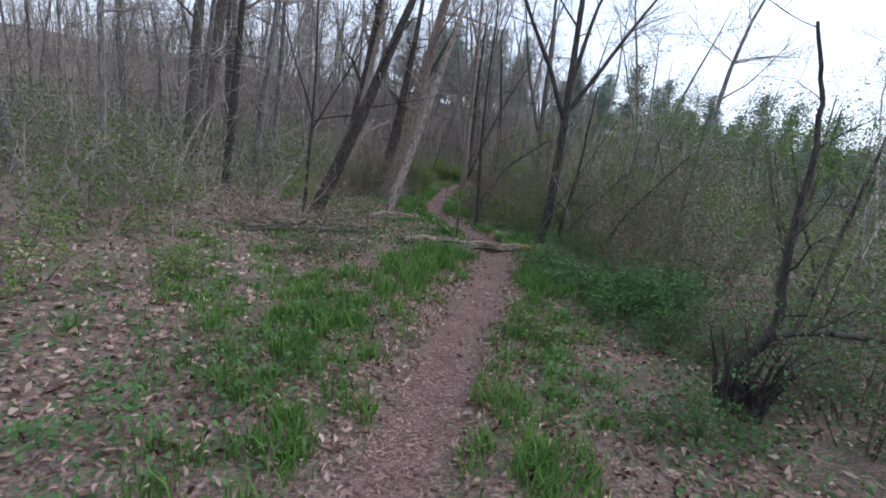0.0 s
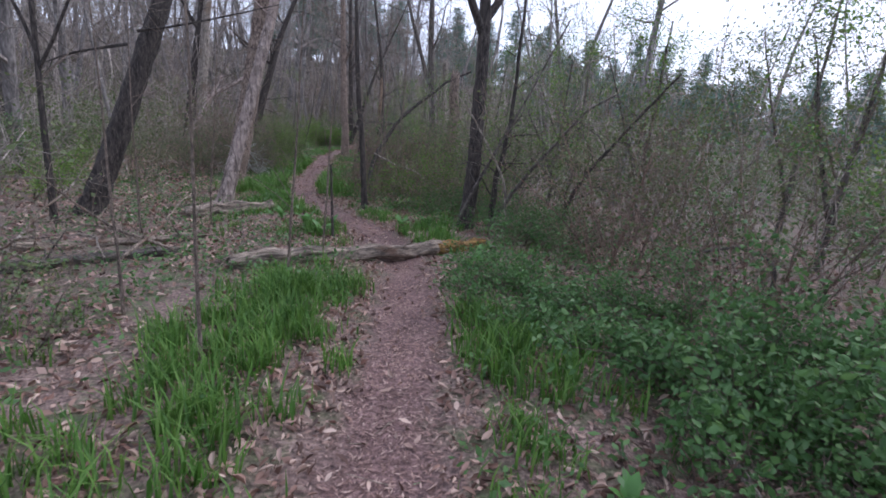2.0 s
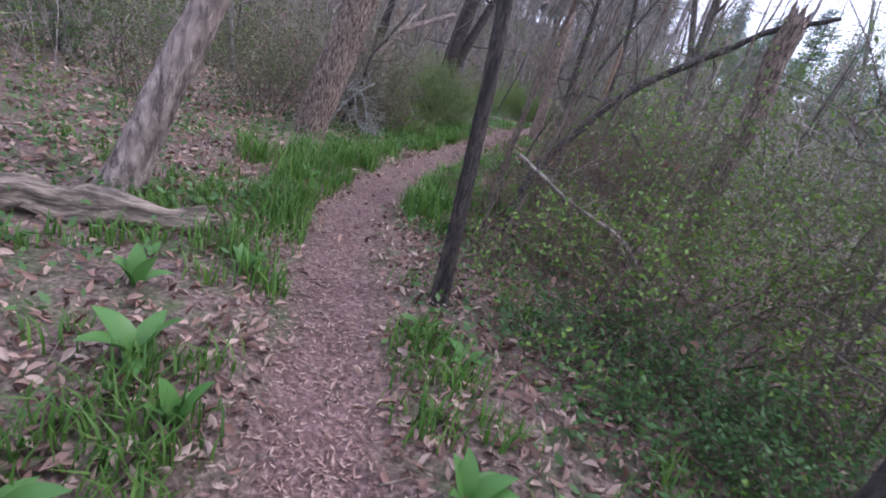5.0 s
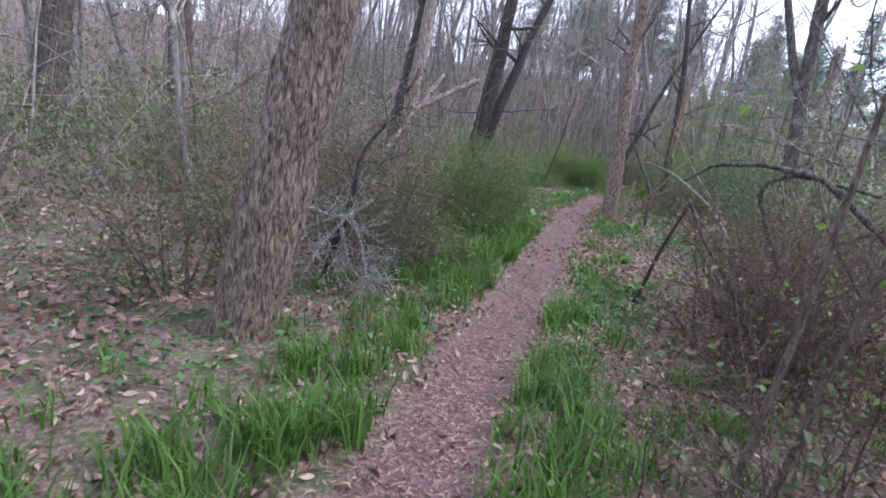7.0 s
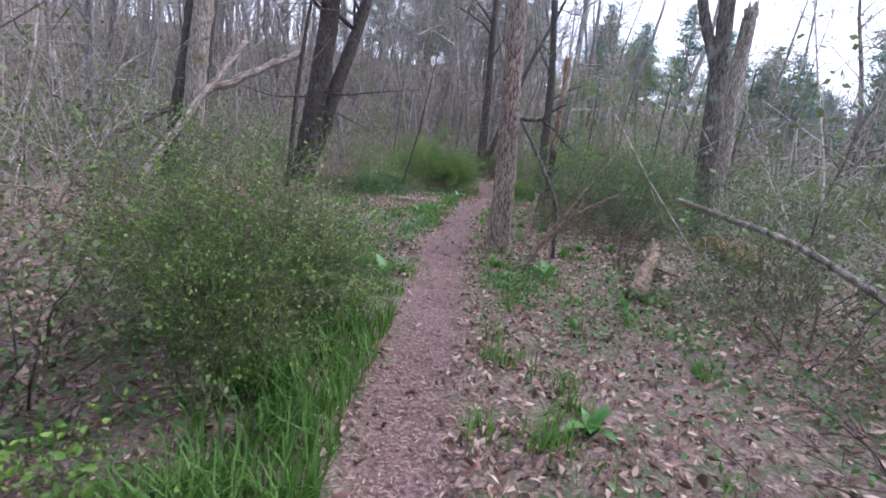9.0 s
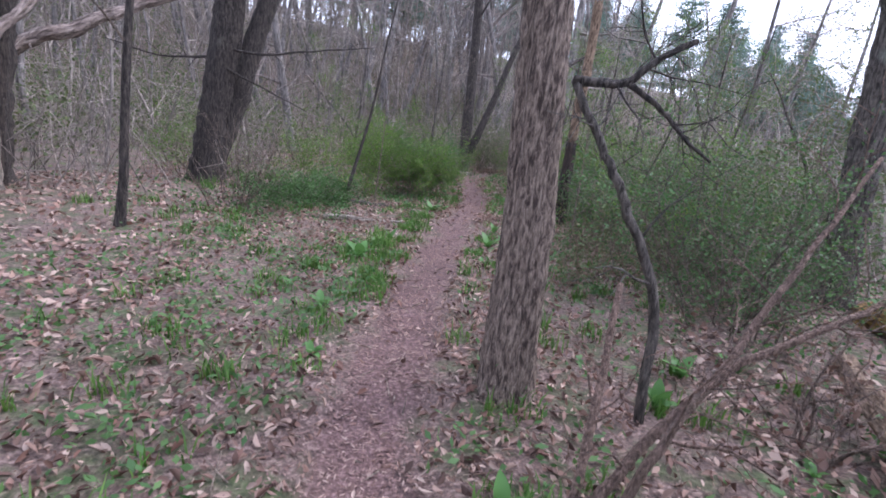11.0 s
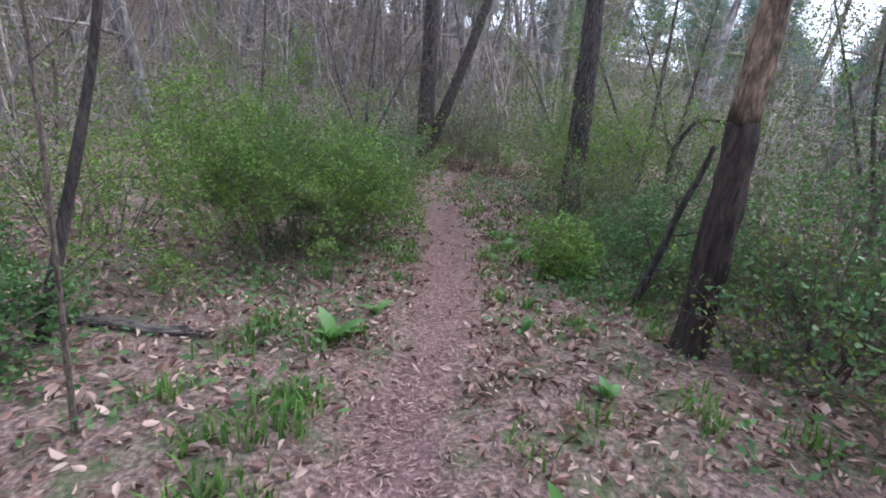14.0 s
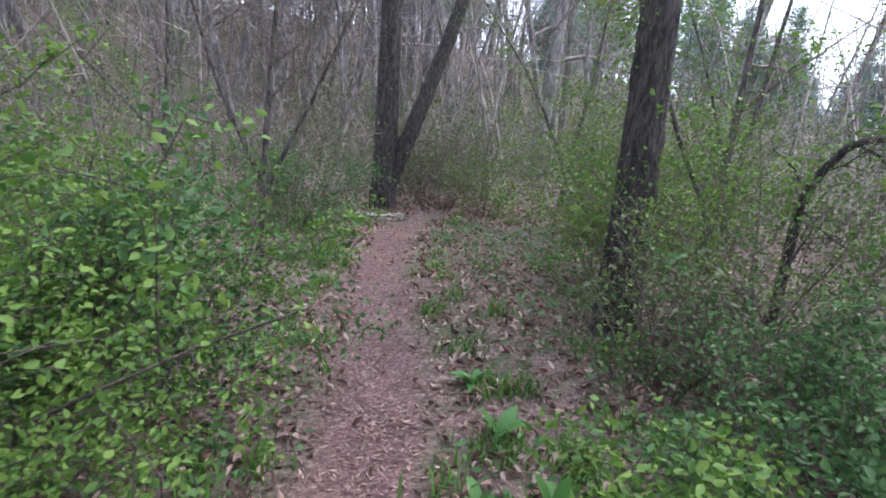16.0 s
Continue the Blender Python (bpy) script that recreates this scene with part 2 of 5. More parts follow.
def leaves(rng, c, size, flat=0.0, narrow=0.5, jitter=0.4):
    """Folded leaves, six corners each, at the points c."""
    n = len(c)
    d = unit(rng.normal(size=(n, 3)) * (1, 1, 1 - flat))
    s = unit(np.cross(d, rng.normal(size=(n, 3)) * (1 - flat, 1 - flat, 1) + (0, 0, flat * 2)))
    up = np.cross(s, d)
    L = (size * (1 + jitter * rng.uniform(-1, 1, n)))[:, None]
    W = L * narrow * 0.5
    lift = up * L * rng.uniform(0.02, 0.32, (n, 1))
    v = np.stack([c - d * L * 0.5, c - d * L * 0.08 + s * W + lift, c + d * L * 0.25 + s * W * 0.8 + lift, c + d * L * 0.5,
                  c + d * L * 0.25 - s * W * 0.8 + lift, c - d * L * 0.08 - s * W + lift], 1)
    base = (np.arange(n) * 6)[:, None]
    f = np.concatenate([base + [0, 1, 2, 3], base + [0, 3, 4, 5]], 1).reshape(-1, 4)
    return v.reshape(-1, 3), f


def bent(rng, a, d, length, r0, r1, n, wander, droop=0.0):
    """A wandering stem: points and radii."""
    pts, p, d = [np.array(a, float)], np.array(a, float), np.array(d, float)
    for i in range(n):
        d = d + rng.normal(size=3) * wander + (0, 0, -droop)
        d /= np.linalg.norm(d)
        p = p + d * length / n
        pts.append(p)
    return np.array(pts), np.linspace(r0, r1, n + 1)


def as_segs(pts, rad):
    return np.concatenate([pts[:-1], pts[1:], rad[:-1, None], rad[1:, None]], 1)


def sprout(rng, pts, rad, depth, n, length, spread, segs, lo=0.25, wander=0.16, lift=0.25, thin=0.55, tips=None):
    """Side branches, and theirs in turn, along a stem."""
    for _ in range(n):
        t = rng.uniform(lo, 1) * (len(pts) - 1)
        i = min(int(t), len(pts) - 2)
        a = pts[i] + (pts[i + 1] - pts[i]) * (t - i)
        along = pts[i + 1] - pts[i]
        along = along / np.linalg.norm(along)
        out = np.cross(along, rng.normal(size=3))
        out /= np.linalg.norm(out) + 1e-9
        d = along * (1 - spread) + out * spread + (0, 0, lift * rng.uniform(0, 1))
        r = max(0.0022, rad[i] * thin * rng.uniform(0.6, 1))
        L = length * rng.uniform(0.55, 1.2) * (1.15 - 0.5 * t / len(pts))
        bp, br = bent(rng, a, d / np.linalg.norm(d), L, r, max(0.0016, r * 0.3), 4 if depth else 3, wander)
        segs.append(as_segs(bp, br))
        if tips is not None:
            tips.append(bp[1:])
        if depth:
            sprout(rng, bp, br, depth - 1, max(2, int(n * 0.6)), length * 0.48, spread, segs, 0.2, wander * 1.15, lift, thin, tips)


def trunk_mesh(rng, pts, rad, flare=0.35, k=20, rough=0.11, caps=True):
    """A round trunk with ridged bark along the given axis; the ends are closed."""
    pts, rad = np.asarray(pts, float), np.asarray(rad, float)
    n = max(14, int(np.linalg.norm(np.diff(pts, axis=0), axis=1).sum() / 0.09))
    n = min(n, 110)
    t = np.linspace(0, len(pts) - 1, n)
    j = np.arange(len(pts))
    q = np.stack([np.interp(t, j, pts[:, i]) for i in range(3)], 1)
    r = np.interp(t, j, rad)
    d = unit(np.gradient(q, axis=0))
    u = unit(np.cross(d, np.array([[0.31, 0.95, -0.42]])))
    w = np.cross(d, u)
    an = np.arange(k) * 2 * np.pi / k
    ph = rng.uniform(0, 6.28, 5)
    run = np.linspace(0, 1, n)[:, None]
    ridge = 1 + rough * (np.sin(an * 5 + ph[0] + run * 4) + 0.7 * np.sin(an * 9 + ph[1] - run * 7) + 0.5 * np.sin(an * 3 + ph[2] + run * 15)) * 0.6
    ridge = ridge + rng.normal(size=(n, k)) * rough * 0.45
    high = np.maximum(q[:, 2:3] - q[0, 2], 0)
    foot = 1 + flare * np.exp(-high / 0.16) * (1 + 0.5 * np.sin(an * 4 + ph[3]) + 0.3 * np.sin(an * 7 + ph[4]))
    R = r[:, None] * ridge * foot
    v = q[:, None] + (u[:, None] * np.cos(an)[None, :, None] + w[:, None] * np.sin(an)[None, :, None]) * R[..., None]
    v = v.reshape(-1, 3)
    a = np.arange(n - 1)[:, None] * k
    i = np.arange(k)[None]
    f = np.stack([a + i, a + (i + 1) % k, a + k + (i + 1) % k, a + k + i], -1).reshape(-1, 4)
    if caps:
        v = np.concatenate([v, q[:1] - d[:1] * 0.01, q[-1:] + d[-1:] * r[-1] * 0.4])
        m, e = len(v) - 2, len(v) - 1
        i = np.arange(0, k, 2)
        c0 = np.stack([np.full(len(i), m), (i + 2) % k, (i + 1) % k, i], 1)
        o = (n - 1) * k
        c1 = np.stack([np.full(len(i), e), o + i, o + (i + 1) % k, o + (i + 2) % k], 1)
        f = np.concatenate([f, c0, c1])
    return v, f


# ---- ground: one sheet to the horizon ----
def spread_steps(lo, hi, step, end, grow=1.16):
    mid = list(np.arange(lo, hi + step / 2, step))
    a, s = hi, step
    while a < end:
        s *= grow
        a += s
        mid.append(a)
    a, s = lo, step
    while a > -end:
        s *= grow
        a -= s
        mid.insert(0, a)
    return np.array(mid)


def make_ground():
    gx, gy = spread_steps(-5, 6, 0.1, 900), spread_steps(-22, 22, 0.11, 900)
    X, Y = np.meshgrid(gx, gy)
    Z = gz(X, Y)
    near = (np.abs(side(X, Y)) < 8) & (np.abs(Y) < 23)
    Z = Z + np.where(near, np.random.default_rng(1).normal(size=X.shape) * 0.006, 0)
    v = np.stack([X, Y, Z], -1).reshape(-1, 3)
    w = len(gx)
    a = (np.arange(len(gy) - 1)[:, None] * w + np.arange(w - 1)[None]).ravel()
    me = mesh_of("ground", v, np.stack([a, a + 1, a + w + 1, a + w], 1), SOIL, True)
    d = side(v[:, 0], v[:, 1]) + 0.07 * ripple(v[:, 0], v[:, 1], 3.1) + 0.05 * ripple(v[:, 1], v[:, 0], 9)
    trail = np.clip((0.31 - np.abs(d)) / 0.14, 0, 1) * np.clip(17.9 - v[:, 1], 0, 1)
    me.attributes.new("trail", "FLOAT", "POINT").data.foreach_set("value", trail.astype(np.float32))
    tagged(new("ground", me), "woodland floor of brown soil with a trodden footpath", "ground", kind="structure")


make_ground()


# ---- trees ----
def bare_tree(foot, head, r, tall, bark_mat, label, name="tree", limbs=9, seed=1, lean_more=0.0, forks=(), low=0.3, reach=1.6, buds=0, bud_mat=None, flare=0.35, depth=2, group=""):
    """A bare spring tree: trunk through foot and head, limbs and twigs; forks are further stems (dx, dy, height of fork)."""
    rng = np.random.default_rng(seed)
    foot, head = np.array(foot, float), np.array(head, float)
    foot[2] = float(gz(foot[0], foot[1])) - 0.12
    d = head - foot
    d = d / np.linalg.norm(d)
    n = 9
    pts, p = [np.zeros(3)], np.zeros(3)
    for i in range(n):
        d = d + rng.normal(size=3) * 0.025 + np.array([0, 0, 0.02])
        d /= np.linalg.norm(d)
        p = p + d * tall / n
        pts.append(p)
    pts = np.array(pts)
    rad = r * np.linspace(1, 0.22, n + 1)
    ob = thing(name, foot, label, "tree", group)
    part("trunk", mesh_of("trunk", *trunk_mesh(rng, pts, rad, flare), bark_mat, True), ob)
    segs, tips = [], []
    stems = [(pts, rad)]
    for fx, fy, fh in forks:
        i = fh / tall * n
        k = int(i)
        a = pts[k] + (pts[k + 1] - pts[k]) * (i - k)
        fd = np.array([fx, fy, 1.0])
        bp, br = bent(rng, a, fd / np.linalg.norm(fd), (tall - fh) * 0.85, rad[k] * 0.72, rad[k] * 0.15, 8, 0.05)
        part("limb", mesh_of("limb", *trunk_mesh(rng, bp, br, 0, 10), bark_mat, True), ob)
        stems.append((bp, br))
    for sp, sr in stems:
        for _ in range(limbs):
            one = []
            sprout(rng, sp, sr * 0.75, 0, 1, reach, 0.62, one, low, tips=tips)
            part("limb", mesh_of("limb", *tubes(one[0], 6), TWIG if r < 0.06 else bark_mat, True), ob)
            ps = np.concatenate([one[0][:, :3], one[0][-1:, 3:6]])
            rs = np.append(one[0][:, 6], one[0][-1, 7])
            sprout(rng, ps, rs, depth - 1, max(3, int(limbs * 0.7)), reach * 0.5, 0.6, segs, 0.15, 0.18, tips=tips)
    s = np.concatenate(segs)
    thick = s[:, 6] > 0.012
    bits = []
    if thick.any():
        bits.append(tubes(s[thick], 6))
    bits.append(tubes(s[~thick], 3))
    part("crown", mesh_of("crown", *join(bits), TWIG), ob, "fine bare twigs", "stuff")
    if buds:
        c = np.concatenate(tips)
        c = c[rng.integers(0, len(c), buds)] + rng.normal(size=(buds, 3)) * 0.07
        part("foliage", mesh_of("foliage", *leaves(rng, c, np.full(buds, 0.034)), bud_mat or LEAF_FRESH), ob, "", "stuff")
    return ob


def shrub(x, y, r, h, stems, leaf_count, stem_mat, leaf_mat, label, name="shrub", seed=1, leaf=0.05, arch=0.12, stretch=1.0, low=0.15, lie=0.75, twigs=4, group="", stem_r=0.008):
    """Arching stems from one foot, with twigs, and small leaves along them."""
    rng = np.random.default_rng(seed)
    at = P(x, y, -0.03)
    ob = thing(name, at, label, "shrub", group)
    segs, tips = [], []
    twigs = twigs if abs(float(side(x, y))) < 3 else min(twigs, 4)
    for _ in range(stems):
        an, q = rng.uniform(0, 6.283), np.sqrt(rng.uniform(0, 1))
        a = np.array([np.cos(an) * q * r * 0.45 * stretch, np.sin(an) * q * r * 0.45, 0])
        a[2] = float(gz(x + a[0], y + a[1])) - at.z - 0.03
        d = np.array([np.cos(an) * q * r / h * stretch * 0.8, np.sin(an) * q * r / h * 0.8, lie]) + rng.normal(size=3) * 0.12
        bp, br = bent(rng, a, d / np.linalg.norm(d), h * rng.uniform(0.6, 1.15), stem_r * rng.uniform(0.6, 1.3), 0.0025, 6, 0.1, arch * rng.uniform(0.3, 1.3))
        segs.append(as_segs(bp, br))
        tips.append(bp[1:])
        sprout(rng, bp, br, 1, twigs, h * 0.34, 0.6, segs, low, 0.2, 0.1, tips=tips)
    s = np.concatenate(segs)
    part("twig_tangle", mesh_of("twig_tangle", *tubes(s, 3 if stem_r < 0.02 else 5), stem_mat), ob, "", "stuff")
    if leaf_count:
        c = np.concatenate(tips)
        c = c[c[:, 2] > -0.02 + float(low) * 0.5]
        i = rng.integers(0, len(c), leaf_count)
        c = c[i] + rng.normal(size=(leaf_count, 3)) * leaf * 1.3
        part("foliage", mesh_of("foliage", *(leaves if abs(float(side(x, y))) < 2.6 else slips)(rng, c, np.full(leaf_count, leaf), 0.25, 0.55), leaf_mat), ob, "", "stuff")
    return ob


def log_thing(a, b, r0, r1, mat, label, seed=1, name="fallen_log", stubs=3, lift0=None, lift1=None):
    """A fallen trunk between two places on the ground, ragged, with broken ends and stubs."""
    rng = np.random.default_rng(seed)
    A = P(*a, r0 * 0.75 if lift0 is None else lift0)
    B = P(*b, r1 * 0.75 if lift1 is None else lift1)
    L = (B - A).length
    n = max(8, int(L / 0.16))
    t = np.linspace(0, 1, n)[:, None]
    pts = t * (0, 0, L) + rng.normal(size=(n, 3)) * r0 * (0.22, 0.22, 0)
    rad = np.linspace(r0, r1, n) * (1 + rng.normal(size=n) * 0.09)
    ob = thing(name, A, label, "log")
    ob.rotation_euler = (B - A).to_track_quat("Z", "Y").to_euler()
    part("trunk", mesh_of("trunk", *trunk_mesh(rng, pts, rad, 0, 22, 0.2), mat, True), ob)
    for _ in range(stubs):
        i = rng.integers(1, n - 1)
        d = rng.normal(size=3) * (1, 1, 0.5)
        bp, br = bent(rng, pts[i], d / np.linalg.norm(d), rng.uniform(0.12, 0.45), r1 * 0.28, r1 * 0.08, 4, 0.15)
        part("branch_stub", mesh_of("branch_stub", *tubes(as_segs(bp, br), 6), mat), ob)
    for _ in range(7):
        an, e = rng.uniform(0, 6.28), rng.integers(0, 2)
        o = np.array([math.cos(an), math.sin(an), 0]) * r1 * 0.55 + (0, 0, e * L)
        q = o + (rng.normal() * 0.01, rng.normal() * 0.01, (2 * e - 1) * rng.uniform(0.05, 0.2))
        part("splinter", mesh_of("splinter", *tubes([[*o, *q, r1 * 0.3, 0.004]], 4), mat), ob)
    return ob


def bough(pts, r0, r1, mat, label, seed, n=6, reach=0.4, name="dead_branch"):
    """A crooked branch that runs through the given places, with side twigs."""
    rng = np.random.default_rng(seed)
    p = np.array(pts, float)
    o = p[0].copy()
    j = np.linspace(0, len(p) - 1, (len(p) - 1) * 4 + 1)
    q = np.stack([np.interp(j, np.arange(len(p)), p[:, i]) for i in range(3)], 1) - o
    q[1:-1] = (q[:-2] + 2 * q[1:-1] + q[2:]) / 4
    q[1:] += rng.normal(size=q[1:].shape) * r0 * 0.18
    segs = []
    ob = thing(name, o, label, "branch")
    part("stem", mesh_of("stem", *trunk_mesh(rng, q, np.linspace(r0, r1, len(q)), 0, 10, 0.1), mat, True), ob)
    if n:
        sprout(rng, q, np.linspace(r0, r1, len(q)) * 0.7, 1, n, reach, 0.6, segs, 0.1, 0.2, 0.05)
        part("twigwork", mesh_of("twigwork", *tubes(np.concatenate(segs), 5), mat), ob, "", "stuff")
    return ob


# ---- named trees along the trail ----
bare_tree((-2.8, -8.6, 0), (-1.62, -8.2, 3.0), 0.16, 9, BARK_DARK, "dark leaning bare tree beside a pile of brushwood", seed=11, limbs=8, reach=2.0)
bare_tree((-1.25, -7.75, 0), (-0.92, -7.5, 1.25), 0.115, 7, BARK_ROSE, "leaning trunk with peeling tan bark beside a fallen log", seed=12, limbs=7)
bare_tree((2.42, -9.08, 0), (2.6, -9.0, 2.4), 0.105, 8, BARK_DARK, "dark bare tree forking above head height", seed=14, forks=((0.5, 0.1, 2.9), (-0.45, -0.2, 2.7), (0.25, 0.4, 3.4)), limbs=7, low=0.35)
bare_tree((1.0, -7.6, 0), (0.98, -7.6, 1.7), 0.048, 6, BARK_DARK, "slender dark bare tree at the bend of the footpath", seed=15, limbs=9, reach=0.9, flare=0.8)
bare_tree((-10.7, 0.5, 0), (-10.2, 0.8, 6.5), 0.32, 15, BARK_GREY, "tall grey bare woodland tree", seed=16, limbs=9, reach=3, low=0.4)
bare_tree((-11.4, 4.6, 0), (-11.3, 4.6, 7.4), 0.36, 16, BARK_GREY, "tall grey bare woodland tree", seed=17, limbs=9, reach=3, low=0.4)
bare_tree((-9.0, -3.0, 0), (-8.7, -3.0, 6), 0.22, 13, BARK_GREY, "tall grey bare woodland tree", seed=18, limbs=9, reach=2.5, low=0.35)
bare_tree((-6.6, -5.2, 0), (-6.3, -5.2, 6), 0.13, 10, BARK_DARK, "slim dark bare woodland tree", seed=19, limbs=9, reach=2.0)
bare_tree((-1.85, -4.3, 0), (-1.45, -4.2, 1.9), 0.21, 12, BARK_SHAG, "stout leaning tree with shaggy grey-brown bark", seed=20, limbs=8, reach=2.2, low=0.35, flare=0.2)
bare_tree((-6.5, 8.2, 0), (-6.2, 8.2, 2.8), 0.36, 13, BARK_DARK, "tall dark tree beside a pale twin", seed=21, limbs=8, reach=2.4, low=0.35)
bare_tree((-6.0, 7.7, 0), (-5.6, 7.7, 2.8), 0.22, 12, BARK_PALE, "tall tree with pale weathered bark", seed=22, limbs=7, reach=2.2, low=0.4)
bare_tree((0.3, 4.2, 0), (0.27, 4.2, 3.2), 0.148, 10, BARK_SHAG, "upright tree with scaly brown bark at the trail's edge", seed=23, limbs=7, reach=1.8, low=0.35, flare=0.6)
bare_tree((-4.66, 10.86, 0), (-4.36, 10.96, 2.8), 0.31, 12, BARK_DARK, "dark bare tree with two trunks", seed=24, forks=((0.32, 0.05, 0.35),), limbs=9, reach=2.2, low=0.3)
bare_tree((-3.6, 6.7, 0), (-3.35, 6.8, 2.4), 0.05, 6, BARK_DARK, "slender bare sapling in leaf litter", name="sapling", seed=25, limbs=8, reach=0.9)
bare_tree((4.2, 6.9, 0), (3.95, 7.0, 3.1), 0.17, 12, BARK_GREY, "grey tree rising from a thicket", seed=26, limbs=8, reach=2.2, low=0.3, forks=((-0.35, 0.1, 3.0),))
bare_tree((2.05, 13.7, 0), (2.0, 13.72, 2.4), 0.145, 10, BARK_DARK, "dark tree wrapped in young vines", seed=27, limbs=9, reach=1.6, low=0.15, buds=900, bud_mat=LEAF_FRESH)
bare_tree((0.2, 18.2, 0), (0.3, 18.2, 2.7), 0.18, 12, BARK_DARK, "twin-stemmed tree standing where the trail turns", seed=28, forks=((0.27, 0.0, 0.25),), limbs=8, reach=2.0, low=0.35)
bare_tree((-1.88, 9.7, 0), (-1.45, 9.87, 1.5), 0.032, 3.6, BARK_DARK, "leaning bare sapling with dark bark", name="sapling", seed=29, limbs=6, reach=0.8)
bare_tree((-0.8, 15.1, 0), (-0.75, 15.1, 1.4), 0.035, 3.6, BARK_GREY, "small forked sapling with opening buds", name="sapling", seed=30, limbs=12, reach=1.0, low=0.12, buds=250, bud_mat=LEAF_DULL, forks=((0.4, 0.1, 0.7), (-0.5, 0.0, 0.8)))

for i, (x, y, tall) in enumerate([(3.6, 15.4, 4.2), (4.8, 12.2, 4.0), (5.2, 17.5, 5.0), (3.2, 19.0, 4.5), (5.4, 9.0, 3.6), (6.2, 14.0, 4.6), (5.6, -8.0, 3.4), (6.4, -11.0, 3.4), (5.8, -4.5, 3.6), (5.2, 1.0, 3.6), (6.5, 4.5, 4.0), (-3.6, 19.5, 4.0), (5.6, -13.0, 3.2), (7.6, -9.0, 4.0), (4.8, -6.0, 3.0)]):
    bare_tree((x, y, 0), (x + 0.2, y, 2.0), 0.05, tall, BARK_GREY, "small understorey tree hazed with young leaves", name="understorey_tree", seed=500 + i, limbs=6, reach=1.4, low=0.12, buds=3400, bud_mat=(LEAF_FRESH, LEAF_DULL, LEAF_FRESH)[i % 3], forks=((-0.5, -0.1, 0.7),), group="understorey trees")

for i, (x, y, tall) in enumerate([(0.05, -13.35, 2.6), (0.3, -11.7, 3.0), (0.55, -11.0, 2.4), (-0.75, -12.4, 2.6), (-1.0, -9.2, 3.2), (-1.25, 9.0, 2.2), (1.2, 6.9, 2.0), (-1.6, -9.9, 3.0), (2.0, -6.2, 3.4), (2.4, -5.6, 3.6), (1.7, -4.9, 3.4), (2.8, -7.9, 3.6)]):
    bare_tree((x, y, 0), (x + 0.06, y, 1.5), 0.013, tall, TWIG, "thin bare sapling stem in the undergrowth", name="sapling", seed=600 + i, limbs=6, reach=0.6, low=0.2, flare=0.2, depth=1, group="thin saplings")


def snag(foot, head, r, mat, label, seed, base_mat=None, split=0.45):
    """A broken dead stem with a jagged top."""
    rng = np.random.default_rng(seed)
    foot = np.array(P(foot[0], foot[1], -0.2))
    head = np.array(head, float) - foot
    t = np.linspace(0, 1, 8)[:, None]
    pts = head * t + rng.normal(size=(8, 3)) * r * 0.2 * (t > 0)
    rad = np.linspace(r, r * 0.72, 8)
    ob = thing("snag", foot, label, "dead tree")
    if base_mat:
        k = 4
        part("base", mesh_of("base", *trunk_mesh(rng, pts[:k], rad[:k] * 1.05, 0.5, 18, 0.16), base_mat, True), ob, "dark rotten wood")
        part("trunk", mesh_of("trunk", *trunk_mesh(rng, pts[k - 1:], rad[k - 1:], 0, 18, 0.1), mat, True), ob)
    else:
        part("trunk", mesh_of("trunk", *trunk_mesh(rng, pts, rad, 0.45, 18, 0.14), mat, True), ob)
    segs = []
    for _ in range(9):
        an = rng.uniform(0, 6.28)
        a = pts[-1] + np.array([np.cos(an), np.sin(an), -0.1]) * r * 0.5
        b = a + np.array([np.cos(an) * 0.02, np.sin(an) * 0.02, rng.uniform(0.3, 1.6) * r])
        segs.append([*a, *b, r * 0.24, 0.004])
    part("splinters", mesh_of("splinters", *tubes(segs, 5), mat), ob)
    return ob


snag((2.9, -4.6), (2.92, -4.6, 2.5), 0.13, BARK_SHAG, "broken snag with shaggy reddish wood", 41)
snag((0.61, -9.95), (0.58, -9.95, 0.9), 0.017, BARK_DARK, "thin broken pole standing in the grass", 42)
snag((1.72, 10.0), (1.84, 10.04, 3.4), 0.09, BARK_PEEL, "leaning dead trunk with peeled tan wood above a rotten base", 44, ROTTEN)
snag((4.6, 7.6), (4.6, 7.6, 4.2), 0.16, BARK_PALE, "grey broken snag among shrubs", 45)

# ---- fallen wood ----
log_thing((-0.3, -11.2), (1.85, -10.55), 0.085, 0.075, LOGWOOD, "weathered fallen log lying across the footpath", 51)
log_thing((1.8, -10.57), (2.4, -10.3), 0.078, 0.062, MOSSY, "log end covered with orange-yellow moss", 52, stubs=1)
log_thing((-1.5, -8.6), (-0.45, -7.85), 0.1, 0.085, LOGWOOD, "short weathered log beside the footpath", 53)
log_thing((-2.9, -12.0), (-0.95, -10.7), 0.06, 0.045, BARK_GREY, "grey fallen trunk among brushwood", 54, stubs=7)
log_thing((-3.2, -11.2), (-0.9, -10.1), 0.06, 0.04, LOGWOOD, "thin pale fallen pole in brushwood", 55, stubs=6)
log_thing((-1.85, 8.45), (-0.75, 8.55), 0.035, 0.025, BARK_PALE, "pale fallen branch on the leaf litter", 56)
log_thing((-3.0, 10.2), (-1.2, 9.9), 0.05, 0.03, BARK_GREY, "grey fallen branch in the brush", 57)
log_thing((-0.25, 17.1), (0.5, 17.45), 0.07, 0.06, BARK_PALE, "pale short log at the foot of the twin tree", 58, stubs=0)
log_thing((2.55, 4.6), (1.6, 2.3), 0.07, 0.085, BARK_PEEL, "rotting log shedding its bark", 59, lift0=0.22)
